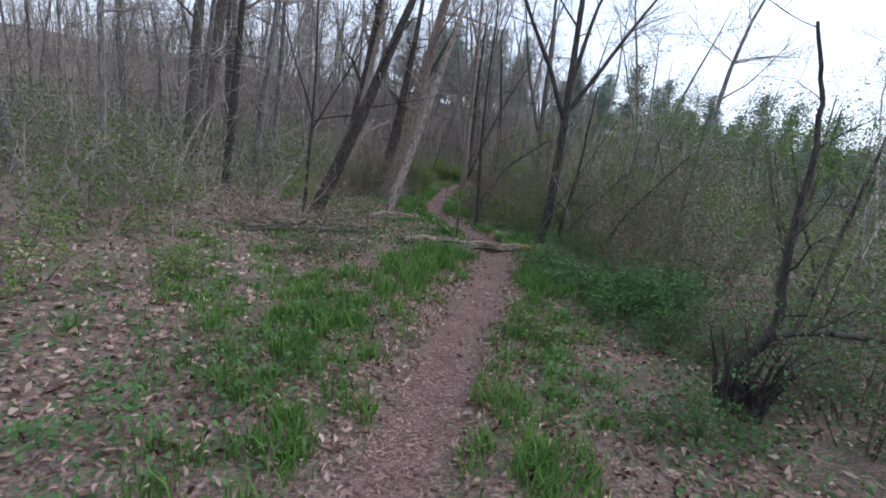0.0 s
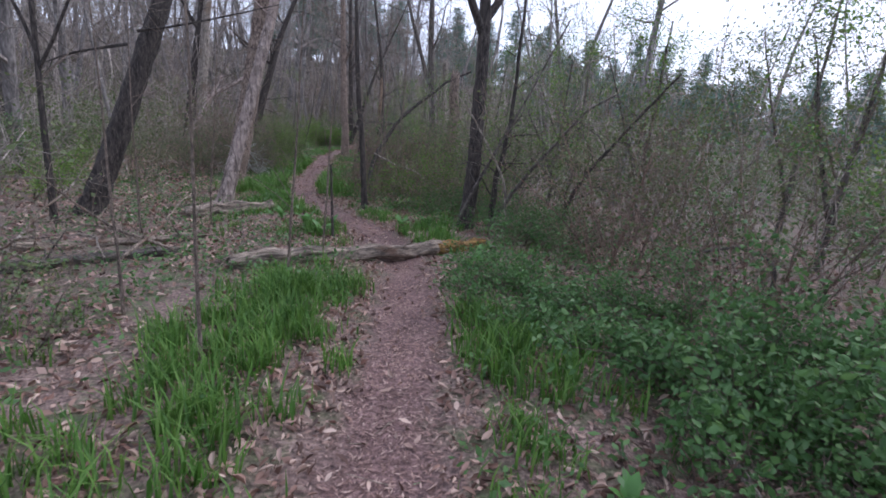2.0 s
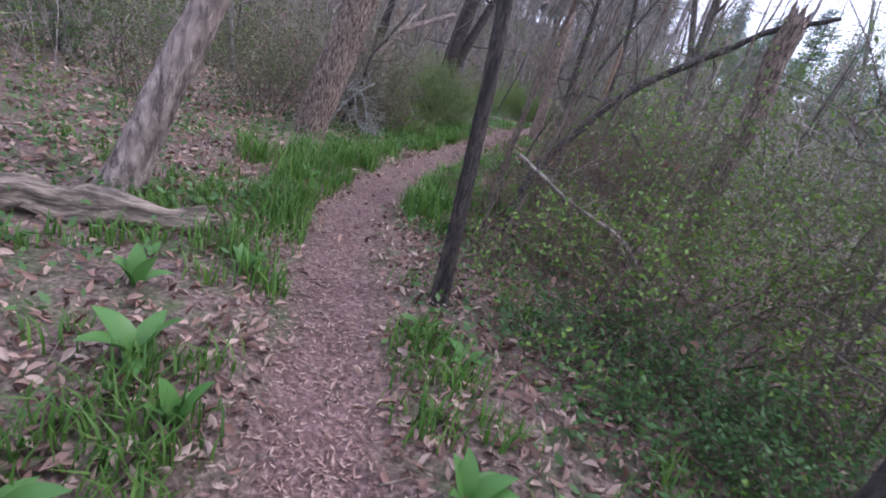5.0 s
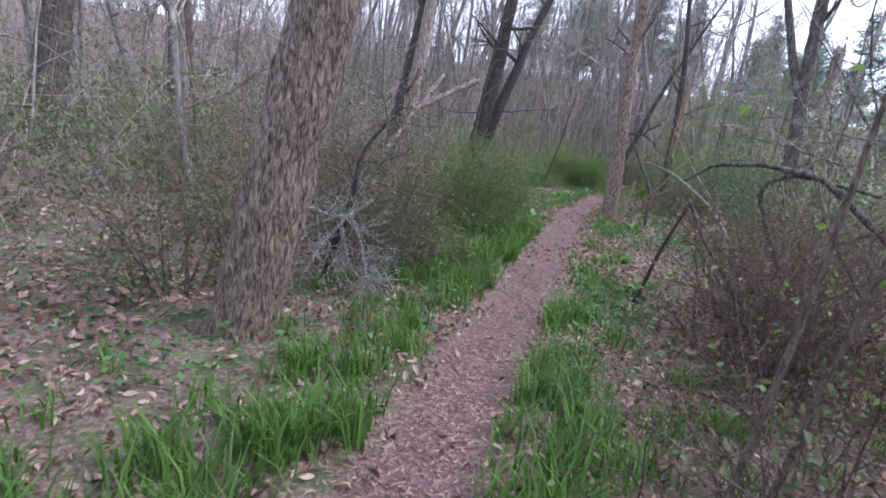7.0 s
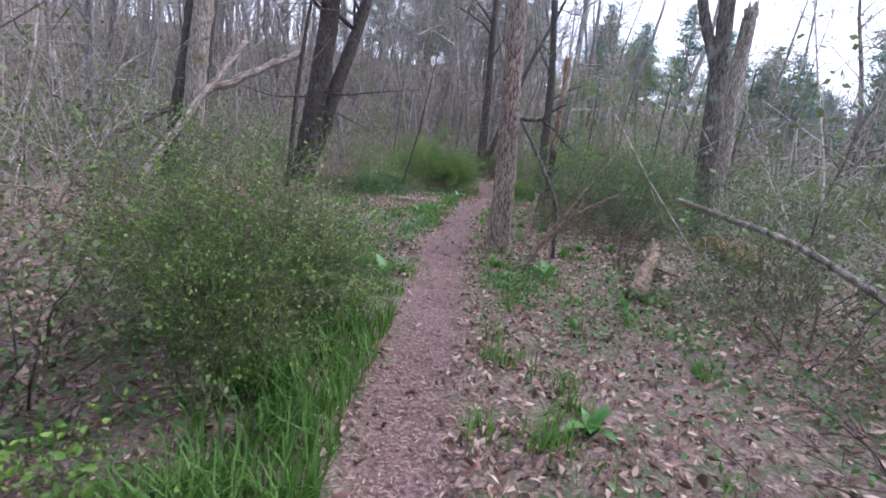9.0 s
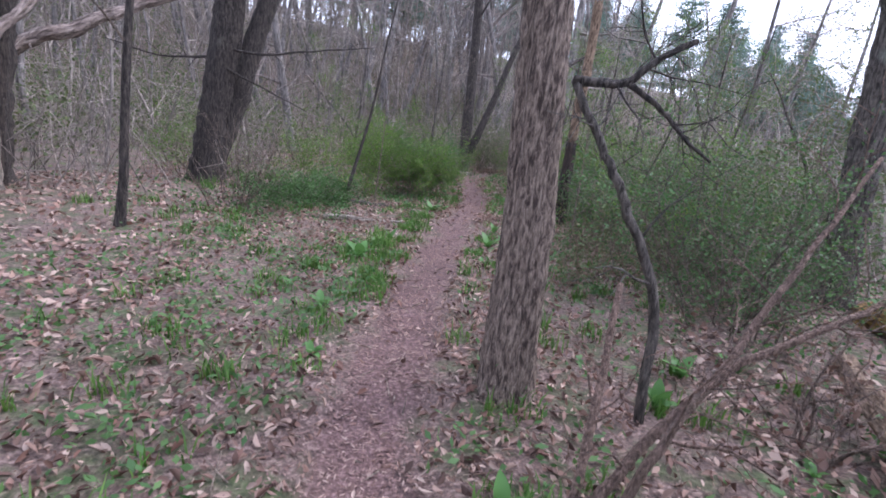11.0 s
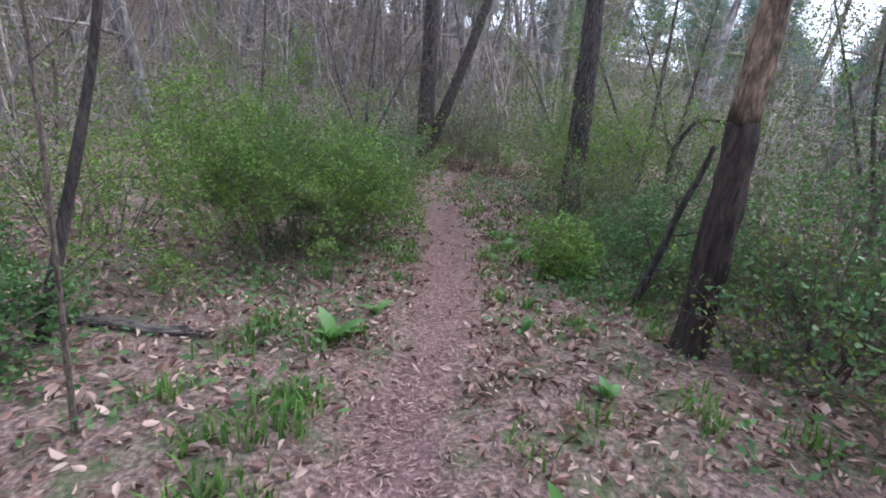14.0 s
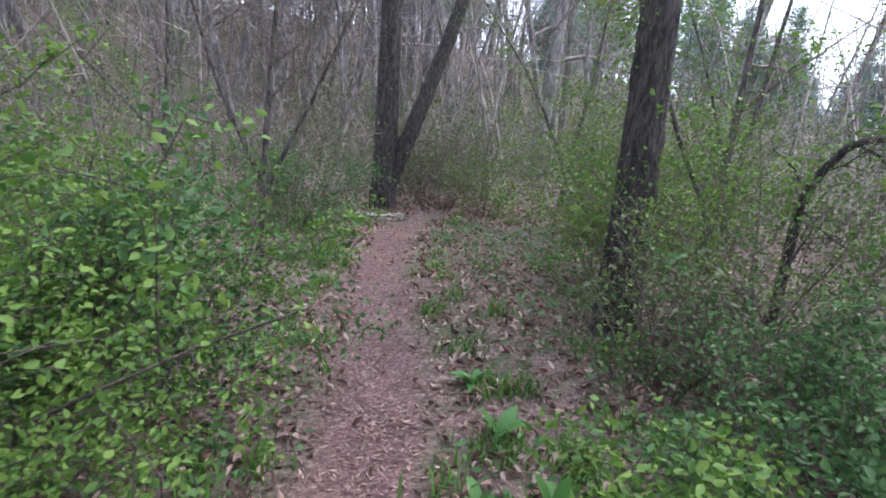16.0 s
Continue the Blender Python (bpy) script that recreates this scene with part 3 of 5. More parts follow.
log_thing((4.1, 6.3), (3.7, 4.2), 0.13, 0.15, MOSSY, "mossy fallen trunk under shrubs", 60)
log_thing((-8.5, 7.0), (-4.6, 10.5), 0.1, 0.08, BARK_ROSE, "pale trunk fallen against other trees", 61, lift0=0.3, lift1=3.2)
log_thing((-6.2, 6.2), (-5.2, 8.6), 0.07, 0.05, BARK_ROSE, "pale dead trunk leaning on trees", 62, lift0=0.1, lift1=3.0)
bough([(1.12, -5.9, 0.0), (1.12, -5.4, 0.6), (1.75, -4.9, 1.55), (2.75, -4.6, 2.35), (3.3, -4.5, 2.6)], 0.055, 0.02, BARK_DARK, "dark dead trunk leaning on a snag", 63, 8, 0.7)


def dead_branch(at, way, length, r, mat, label, seed, n=7, droop=0.0, reach=0.5, wander=0.12, depth=1, name="dead_branch"):
    """A dead branch that stands or lies, with side twigs."""
    rng = np.random.default_rng(seed)
    at = np.array(at, float)
    d = np.array(way, float)
    bp, br = bent(rng, np.zeros(3), d / np.linalg.norm(d), length, r, r * 0.25, 10, wander, droop)
    segs = []
    sprout(rng, bp, br, depth, n, reach, 0.65, segs, 0.15, 0.2, 0.0)
    ob = thing(name, at, label, "branch")
    part("stem", mesh_of("stem", *trunk_mesh(rng, bp, br, 0, 8, 0.1), mat, True), ob)
    part("twigwork", mesh_of("twigwork", *tubes(np.concatenate(segs), 4), mat), ob, "", "stuff")
    return ob


bough([(0.6, -0.73, 1.32), (0.85, -1.09, 1.25), (1.18, -1.52, 1.0), (1.36, -1.94, 0.72), (1.5, -2.4, 0.3), (1.6, -2.7, 0.0)], 0.009, 0.018, BARK_PALE, "pale crooked dead branch arching from a thicket", 401, 8, 0.5)
bough([(0.67, -1.78, -0.02), (0.82, -1.82, 0.61), (0.96, -1.87, 1.04)], 0.022, 0.012, BARK_DARK, "dark stick leaning in the brambles", 402, 3, 0.4)
bough([(2.0, -2.0, 0.0), (1.43, -1.87, 1.25), (1.64, -1.99, 1.4), (2.2, -2.2, 1.3)], 0.025, 0.012, BARK_GREY, "grey bent branch over a thicket", 403, 6, 0.5)
bough([(0.92, -2.07, 1.07), (1.09, -2.14, 0.75), (1.25, -2.23, 0.56), (1.6, -2.4, 0.0)], 0.012, 0.02, BARK_GREY, "grey crooked branch in the brambles", 404, 9, 0.5)
bough([(0.88, -1.77, 1.22), (1.08, -1.81, 1.39), (1.45, -1.93, 1.44), (1.84, -2.09, 1.39), (2.5, -2.3, 0.8), (2.7, -2.4, 0.0)], 0.014, 0.032, BARK_GREY, "grey branch arching over the brambles", 405, 7, 0.4)
bough([(-1.97, -3.13, 0.0), (-1.83, -2.96, 0.7), (-1.82, -2.87, 1.11), (-1.63, -2.68, 1.5), (-1.5, -2.5, 1.9)], 0.03, 0.012, BARK_DARK, "dark dead branch standing in brambles", 406, 12, 0.6)
WHITE = "lichen-white dead branch with drooping twigs"
bough([(-2.24, -3.35, 0.71), (-2.07, -3.21, 0.65), (-1.94, -3.11, 0.58), (-1.8, -3.01, 0.6), (-1.65, -2.9, 0.75)], 0.018, 0.014, LICHEN, WHITE, 407, 15, 0.45)
bough([(-1.82, -3.03, 0.58), (-1.95, -3.2, 0.36), (-2.04, -3.35, 0.05), (-2.07, -3.45, -0.02)], 0.016, 0.006, LICHEN, WHITE, 408, 15, 0.45)
bough([(-1.85, -3.05, 0.49), (-1.73, -3.09, 0.17), (-1.52, -3.06, 0.0)], 0.014, 0.005, LICHEN, WHITE, 409, 15, 0.45)
bough([(-1.94, -3.11, 0.56), (-2.13, -3.52, 0.45), (-2.2, -3.7, 0.1)], 0.014, 0.006, LICHEN, WHITE, 410, 15, 0.45)
bough([(-1.8, -3.0, 0.6), (-1.62, -3.1, 0.4), (-1.5, -3.2, 0.1)], 0.014, 0.006, LICHEN, WHITE, 411, 15, 0.45)
bough([(1.04, 4.02, -0.05), (1.01, 4.03, 0.68), (0.77, 4.05, 1.15), (0.66, 4.06, 1.33), (0.56, 4.08, 1.5), (0.4, 4.1, 1.75)], 0.028, 0.02, BARK_GREY, "crooked grey sapling bending over the trail", 412, 5, 0.5, "sapling")
bough([(0.4, 4.1, 1.75), (0.53, 4.1, 1.75), (0.66, 4.1, 1.76), (0.72, 4.1, 1.83), (0.81, 4.1, 1.9), (0.95, 4.1, 1.98)], 0.024, 0.014, BARK_DARK, "dark crooked branch reaching out sideways", 413, 8, 0.6)
bough([(0.66, 4.1, 1.76), (0.77, 4.08, 1.7), (0.88, 4.05, 1.61), (0.95, 4.0, 1.52), (1.06, 3.95, 1.44)], 0.016, 0.007, BARK_DARK, "dark drooping branch with bare twigs", 414, 6, 0.5)
bough([(0.54, 3.26, 0.0), (0.78, 3.35, 0.32), (1.05, 3.39, 0.66), (1.36, 3.39, 0.85), (1.59, 3.42, 0.98)], 0.026, 0.01, TWIG_RED, "brown crooked branch rising from the ground", 415, 9, 0.6)
bough([(0.5, 3.29, 0.0), (0.6, 3.51, 0.41), (0.68, 3.75, 0.86)], 0.022, 0.014, TWIG_RED, "brown broken branch with a pale tip", 416, 4, 0.4)
bough([(0.62, 3.2, 0.0), (0.74, 3.17, 0.4), (1.03, 3.35, 0.75), (1.34, 3.5, 1.19), (1.61, 3.67, 1.54)], 0.022, 0.008, TWIG_RED, "brown crooked branch rising from the ground", 417, 9, 0.6)
bough([(-4.46, 10.86, 2.3), (-3.61, 10.76, 2.2), (-2.71, 10.66, 2.35), (-1.66, 10.56, 2.5)], 0.03, 0.006, BARK_DARK, "long bare limb reaching sideways from a dark tree", 440, 9, 0.5)
bough([(-4.31, 10.81, 1.95), (-3.61, 10.61, 1.7), (-2.71, 10.46, 1.35)], 0.024, 0.006, BARK_DARK, "bare limb drooping from a dark tree", 441, 8, 0.5)
bough([(-4.61, 10.86, 2.1), (-5.31, 10.66, 2.0), (-6.11, 10.46, 2.2)], 0.024, 0.006, BARK_DARK, "bare limb reaching sideways from a dark tree", 442, 8, 0.5)
bough([(1.68, 10.73, -0.1), (1.83, 10.64, 0.64), (1.94, 10.56, 1.16)], 0.032, 0.018, BARK_DARK, "dark dead branch leaning on a snag", 418, 5, 0.5)
bough([(2.7, -9.2, -0.02), (2.99, -9.27, 0.47), (3.21, -9.37, 0.85), (3.53, -9.53, 1.31), (3.83, -9.71, 1.73), (4.09, -9.9, 1.91)], 0.034, 0.01, BARK_GREY, "grey stem leaning away from a tree", 419, 14, 0.7)
bough([(2.79, -9.13, -0.03), (2.78, -9.2, 0.54), (2.87, -9.2, 1.05), (2.94, -9.2, 1.41), (3.02, -9.1, 2.4), (3.1, -9.0, 3.4)], 0.045, 0.018, BARK_DARK, "dark slender stem leaning beside a larger tree", 443, 12, 0.7)
bough([(3.7, -9.3, -0.03), (3.89, -9.39, 0.62), (4.08, -9.52, 1.0), (4.44, -9.8, 1.59), (4.8, -10.1, 2.2)], 0.034, 0.012, BARK_DARK, "dark leaning stem with bare twigs", 420, 12, 0.8)
bough([(2.9, -9.5, 0.0), (2.85, -9.54, 0.72), (2.56, -9.44, 1.25), (2.4, -9.4, 1.53), (2.19, -9.36, 1.8)], 0.018, 0.007, BARK_PALE, "pale thin stem curving upward", 421, 7, 0.5)
bough([(2.3, -9.25, 0.2), (2.6, -9.4, 0.9), (3.1, -9.5, 1.9), (3.5, -9.6, 2.8)], 0.024, 0.008, BARK_GREY, "grey leaning stem with bare twigs", 422, 14, 0.8)
bough([(1.15, -7.15, 0.9), (1.49, -7.14, 0.73), (1.93, -7.18, 0.6), (2.3, -7.25, 0.2), (2.4, -7.3, 0.0)], 0.014, 0.01, BARK_PALE, "pale drooping vine stem over a mound", 423, 9, 0.5)
bough([(3.6, -11.2, 0.0), (3.7, -11.3, 0.6), (3.8, -11.4, 1.3)], 0.022, 0.008, TWIG_RED, "reddish stem of a bare shrub", 424, 10, 0.6)
bough([(3.1, -16.22, -0.05), (3.15, -16.14, 0.3), (3.34, -16.16, 0.58), (3.35, -16.07, 1.3), (3.4, -16.01, 1.97), (3.41, -15.92, 2.4), (3.3, -15.8, 3.0)], 0.05, 0.012, BARK_DARK, "thin dark sapling leaning out of brambles", 425, 9, 0.7, "sapling")
bough([(3.34, -16.15, 0.55), (3.5, -16.4, 0.71), (3.7, -16.74, 0.78), (4.0, -17.0, 0.9)], 0.035, 0.014, BARK_GREY, "low grey limb of a leaning sapling", 426, 7, 0.5)
bough([(3.36, 13.88, -0.2), (3.36, 13.88, 0.93), (3.51, 13.76, 1.27), (3.64, 13.63, 1.34), (4.1, 13.5, 1.2)], 0.04, 0.014, BARK_DARK, "dark arching dead limb with hanging twigs", 427, 12, 0.6)
bough([(4.5, -12.4, 0.0), (4.51, -12.42, 0.4), (4.28, -12.25, 0.53), (3.92, -12.02, 0.4)], 0.02, 0.012, BARK_GREY, "grey branch arching over the brush", 428, 5, 0.4)
shrub(3.05, -16.4, 0.35, 0.75, 16, 0, BARK_DARK, LEAF_DEEP, "dark tangle of old bramble stems round a stump", name="bramble", seed=430, twigs=2, stem_r=0.03, lie=1.6)
for i, (bx, by) in enumerate([(-2.4, -11.6), (-1.6, -10.9), (-2.0, -10.4), (-1.2, -11.3), (-3.0, -11.9), (-2.8, -10.2), (-1.9, -11.0), (-1.4, -10.6), (-2.3, -11.0), (-0.9, -10.9), (-2.6, -11.3), (-1.7, -11.5), (-3.4, -11.4), (-3.3, -12.4)]):
    a = random.Random(i).uniform(0, 6.28)
    dead_branch(P(bx, by, 0.1), (math.cos(a), math.sin(a), 0.25), 1.5, 0.018, (LOGWOOD, TWIG, BARK_PALE)[i % 3], "dead branch in a heap of brushwood", 90 + i, 8, 0.02, 0.55, 0.16)

# ---- shrubs ----
BUSH = "fresh green leafy bush beside the footpath"
shrub(-1.0, 11.6, 0.78, 1.5, 44, 40000, TWIG, LEAF_FRESH, "large yellow-green barberry bush beside the footpath", seed=101, leaf=0.022, arch=0.11, low=0.34, twigs=7)
shrub(-0.75, 12.5, 0.45, 1.25, 20, 9000, TWIG, LEAF_DEEP, "dense bush with deep green leaves", seed=102, leaf=0.034, twigs=6)
shrub(2.95, -13.9, 0.75, 0.75, 36, 6500, TWIG, LEAF_DEEP, "low deep green bramble mound", seed=103, leaf=0.045, arch=0.2, low=0.05, twigs=5)
shrub(2.6, -6.9, 1.2, 1.5, 46, 5600, VINE, LEAF_FRESH, "tangled green mound of vines and stems", seed=104, leaf=0.03, arch=0.22, twigs=6)
for i, (x, y, r, h, st, lv, sm, lm, lab) in enumerate([
    (3.6, -11.4, 0.9, 2.0, 26, 900, TWIG_RED, LEAF_DULL, "thicket of brown bare stems"), (4.6, -9.6, 1.1, 2.4, 26, 1500, TWIG_RED, LEAF_DULL, "thicket of brown bare stems"),
    (4.2, -12.6, 0.9, 1.8, 26, 1500, TWIG_RED, LEAF_DEEP, "thicket of reddish bare stems"), (5.4, -14.0, 1.2, 2.2, 26, 2600, TWIG, LEAF_FRESH, "shrub with a haze of small young leaves"),
    (3.9, -16.6, 0.9, 1.3, 26, 2200, TWIG, LEAF_DEEP, "shrub with a haze of small young leaves"), (3.3, -7.6, 0.9, 2.2, 22, 1400, TWIG, LEAF_DULL, "shrub with a haze of small young leaves"),
    (2.2, -5.0, 0.9, 1.9, 24, 1600, TWIG, LEAF_FRESH, "shrub with a haze of small young leaves"), (3.6, -2.8, 1.1, 1.9, 24, 1400, TWIG, LEAF_DULL, "shrub with a haze of small young leaves"),
    (-4.3, -13.4, 0.9, 0.9, 18, 1800, TWIG, LEAF_FRESH, "shrub with a haze of small young leaves"), (-5.4, -10.8, 1.1, 1.2, 20, 2600, TWIG, LEAF_FRESH, "green shrub in young spring leaf"),
    (-4.2, -7.4, 1.1, 1.1, 22, 3600, TWIG, LEAF_FRESH, "green shrub in young spring leaf"), (-5.8, -4.6, 1.2, 1.4, 22, 3600, TWIG, LEAF_DEEP, "green shrub in young spring leaf"),
    (-3.5, -5.2, 0.8, 1.4, 18, 1000, TWIG, LEAF_DULL, "thicket of brown bare stems"), (-6.4, -1.0, 1.2, 1.5, 22, 2600, TWIG, LEAF_FRESH, "green shrub in young spring leaf"),
    (1.55, -2.6, 0.75, 1.25, 34, 200, TWIG_RED, LEAF_DULL, "reddish bare bramble thicket"), (2.3, -1.4, 0.9, 1.4, 34, 300, TWIG_RED, LEAF_DULL, "reddish bare bramble thicket"),
    (2.2, -3.6, 0.8, 1.5, 30, 200, TWIG_RED, LEAF_DULL, "reddish bare bramble thicket"), (-1.95, -1.5, 0.6, 0.8, 22, 1000, TWIG, LEAF_FRESH, "low sprawling green bramble patch"),
    (-1.5, 0.6, 0.6, 1.4, 22, 1200, TWIG, LEAF_DULL, "broom-like shrub with upright green twigs"), (-2.6, -0.4, 0.9, 1.3, 22, 1200, TWIG, LEAF_DULL, "shrub with a haze of small young leaves"),
    (-3.2, 2.6, 0.9, 1.0, 22, 1800, TWIG, LEAF_DULL, "shrub with a haze of small young leaves"), (2.6, 1.2, 0.9, 1.1, 22, 1400, TWIG, LEAF_DULL, "shrub with a haze of small young leaves"),
    (2.4, 5.6, 0.9, 1.9, 26, 3000, TWIG, LEAF_DEEP, "leafy green shrub in a thicket"), (3.3, 7.9, 1.1, 1.8, 26, 4200, TWIG, LEAF_FRESH, "leafy green shrub in a thicket"),
    (2.9, 9.0, 0.8, 1.4, 24, 1800, TWIG, LEAF_DULL, "leafy green shrub in a thicket"), (3.9, 9.8, 1.1, 1.9, 26, 4000, TWIG, LEAF_FRESH, "leafy green shrub in a thicket"),
    (1.4, 11.5, 0.32, 0.5, 16, 2400, TWIG, LEAF_FRESH, BUSH), (2.3, 11.7, 0.9, 0.9, 28, 4500, TWIG, LEAF_DEEP, "low sprawling green bramble patch"),
    (2.5, 14.8, 0.7, 1.5, 26, 4200, TWIG, LEAF_FRESH, "shrub with a haze of small young leaves"), (3.0, 13.6, 1.0, 1.8, 26, 4200, TWIG, LEAF_FRESH, "shrub with a haze of small young leaves"),
    (3.0, 16.9, 0.9, 1.9, 26, 4600, TWIG, LEAF_FRESH, "shrub with a haze of small young leaves"), (3.6, 16.8, 1.2, 2.4, 26, 4200, TWIG, LEAF_FRESH, "shrub with a haze of small young leaves"),
    (1.95, 12.9, 0.45, 1.1, 18, 900, TWIG, LEAF_DULL, "thicket of brown bare stems"), (-1.9, 14.0, 0.9, 1.3, 26, 3400, TWIG, LEAF_FRESH, "shrub with a haze of small young leaves"),
    (-0.7, 16.4, 0.6, 1.2, 22, 3000, TWIG, LEAF_DEEP, "dense bush with deep green leaves"), (-2.9, 12.0, 1.0, 1.3, 24, 3600, TWIG, LEAF_FRESH, "shrub with a haze of small young leaves"),
    (-2.4, 9.2, 0.9, 0.7, 30, 5200, TWIG, LEAF_DEEP, "low grey-green brush beside fallen branches"), (-5.4, 11.8, 1.2, 1.4, 24, 3600, TWIG, LEAF_FRESH, "green shrub in young spring leaf"),
    (-3.1, 16.6, 1.2, 1.6, 24, 3200, TWIG, LEAF_FRESH, "shrub with a haze of small young leaves"), (-3.2, 8.6, 0.7, 1.4, 26, 100, TWIG, LEAF_DULL, "bare twiggy suckers at a tree's foot"),
    (1.55, 6.6, 0.6, 0.8, 22, 700, TWIG_RED, LEAF_DULL, "low brown brush of dry stems"), (1.9, 7.9, 0.6, 0.7, 22, 700, TWIG_RED, LEAF_DULL, "low brown brush of dry stems"),
    (2.2, 9.8, 0.45, 0.8, 12, 260, TWIG, LEAF_YELLOW, "shrub with yellow-green young leaves"), (1.75, -15.4, 0.45, 0.35, 12, 260, TWIG, LEAF_FRESH, "low green brush in the litter"),
    (-1.4, -1.9, 0.5, 0.6, 22, 700, TWIG_RED, LEAF_FRESH, "low sprawling green bramble patch"), (-1.7, -2.5, 0.6, 1.0, 30, 500, TWIG, LEAF_DULL, "thicket of brown bare stems"),
    (-2.7, -2.0, 0.8, 1.4, 26, 900, TWIG, LEAF_DULL, "thicket of brown bare stems"), (1.75, -2.2, 0.7, 1.1, 40, 100, TWIG_RED, LEAF_DULL, "reddish bare bramble thicket"),
    (1.5, -3.4, 0.5, 0.9, 30, 100, TWIG_RED, LEAF_DULL, "reddish bare bramble thicket"), (-3.3, -1.0, 1.0, 1.6, 26, 1800, TWIG, LEAF_DULL, "shrub with a haze of small young leaves"),
    (2.7, -12.9, 0.8, 0.5, 26, 3200, TWIG, LEAF_DEEP, "low green brush in the litter"), (-2.2, -15.4, 0.7, 0.5, 16, 900, TWIG, LEAF_FRESH, "low green brush in the litter"),
    (-3.4, -15.8, 0.8, 0.9, 18, 1500, TWIG, LEAF_FRESH, "shrub with a haze of small young leaves"), (-1.2, -13.0, 0.6, 0.6, 14, 500, TWIG, LEAF_DULL, "low brown brush of dry stems"),
    (3.4, -5.6, 1.0, 1.8, 26, 3200, TWIG, LEAF_FRESH, "shrub with a haze of small young leaves"), (1.5, -6.0, 0.5, 0.8, 20, 900, TWIG, LEAF_FRESH, "shrub with a haze of small young leaves"),
    (-3.6, -2.6, 0.9, 1.2, 24, 2200, TWIG, LEAF_DULL, "shrub with a haze of small young leaves"), (-2.7, -4.0, 0.7, 1.3, 22, 900, TWIG, LEAF_DULL, "thicket of brown bare stems"),
    (-2.3, 1.2, 0.7, 1.1, 22, 1800, TWIG, LEAF_FRESH, "shrub with a haze of small young leaves"), (3.3, 2.8, 1.0, 1.6, 24, 2600, TWIG, LEAF_DEEP, "shrub with a haze of small young leaves"),
    (1.05, 18.7, 0.6, 1.2, 26, 1500, TWIG, LEAF_DULL, "thicket of brown bare stems"), (0.7, 19.6, 0.8, 1.5, 26, 1500, TWIG, LEAF_DULL, "thicket of brown bare stems"), (1.7, 18.0, 0.7, 1.3, 26, 1600, TWIG, LEAF_FRESH, "shrub with a haze of small young leaves"),
    (-0.3, 20.3, 0.9, 1.8, 26, 900, TWIG, LEAF_DULL, "thicket of brown bare stems"), (1.4, 20.8, 1.0, 2.0, 26, 1200, TWIG, LEAF_DULL, "thicket of brown bare stems"),
    (-1.8, 19.4, 1.0, 1.8, 26, 1800, TWIG, LEAF_DULL, "shrub with a haze of small young leaves"), (2.9, 10.9, 0.8, 0.9, 26, 2400, TWIG, LEAF_FRESH, "low sprawling green bramble patch"),
    (2.2, -12.2, 0.7, 0.6, 20, 2000, TWIG, LEAF_DEEP, "low green brush in the litter"), (3.0, -9.9, 0.7, 0.7, 20, 1500, TWIG, LEAF_DEEP, "low green brush in the litter"),
]):
    shrub(x, y, r, h, st, int(lv * 1.4), sm, lm, lab, seed=200 + i, leaf=0.033, arch=0.1 if "bare" in lab else 0.14, twigs=5, lie=0.9)


bough([(-2.11, -8.5, 2.25), (-2.76, -8.5, 2.11), (-3.13, -8.5, 1.96)], 0.022, 0.007, BARK_DARK, "bare limb drooping from a leaning tree", 444, 7, 0.5)
bough([(-1.98, -8.5, 2.42), (-1.27, -8.5, 2.57), (-0.17, -8.5, 2.89)], 0.02, 0.006, BARK_DARK, "bare limb reaching sideways from a leaning tree", 445, 8, 0.5)
bough([(4.12, -11.9, 0.0), (4.12, -11.9, 0.45), (4.59, -11.9, 0.5), (5.06, -11.9, 0.32), (5.21, -11.9, 0.0)], 0.018, 0.01, TWIG_RED, "brown dead branch arching over the brush", 446, 5, 0.4)
bare_tree((-2.76, -9.41, 0), (-2.71, -9.41, 1.6), 0.04, 5.5, BARK_DARK, "dark forked sapling behind a heap of brushwood", name="sapling", seed=31, limbs=7, reach=1.0, forks=((0.5, 0.0, 1.9), (-0.3, 0.1, 2.1)))
log_thing((2.74, -13.92), (2.54, -14.68), 0.028, 0.018, BARK_PALE, "pale broken stick lying below a bramble mound", 447, stubs=3)
shrub(2.27, -14.55, 0.4, 0.35, 40, 0, TWIG_RED, LEAF_DULL, "heap of dry brown twigs in the litter", name="twig_heap", seed=448, arch=0.3, low=0.05, twigs=3, lie=0.4)
for i, (x, y, tall) in enumerate([(0.95, -6.6, 3.0), (1.15, -6.9, 3.4), (1.3, -6.2, 3.6), (0.85, -5.9, 2.8), (1.2, -5.6, 3.2), (0.75, -5.2, 3.0), (1.5, -6.6, 3.4), (1.05, -4.8, 3.0)]):
    bare_tree((x, y, 0), (x + 0.15, y, 1.5), 0.014, tall, TWIG, "thin bare sapling stem in the undergrowth", name="sapling", seed=640 + i, limbs=7, reach=0.7, low=0.15, flare=0.2, depth=1, group="thin saplings")
for i, (x, y, rr, h) in enumerate([(1.15, -6.5, 0.5, 0.6), (0.8, -5.4, 0.4, 0.8), (1.2, -5.0, 0.5, 1.0)]):
    shrub(x, y, rr, h, 22, 300, TWIG_RED, LEAF_DULL, "low brown brush of dry stems", seed=650 + i, leaf=0.03, arch=0.2, twigs=4)
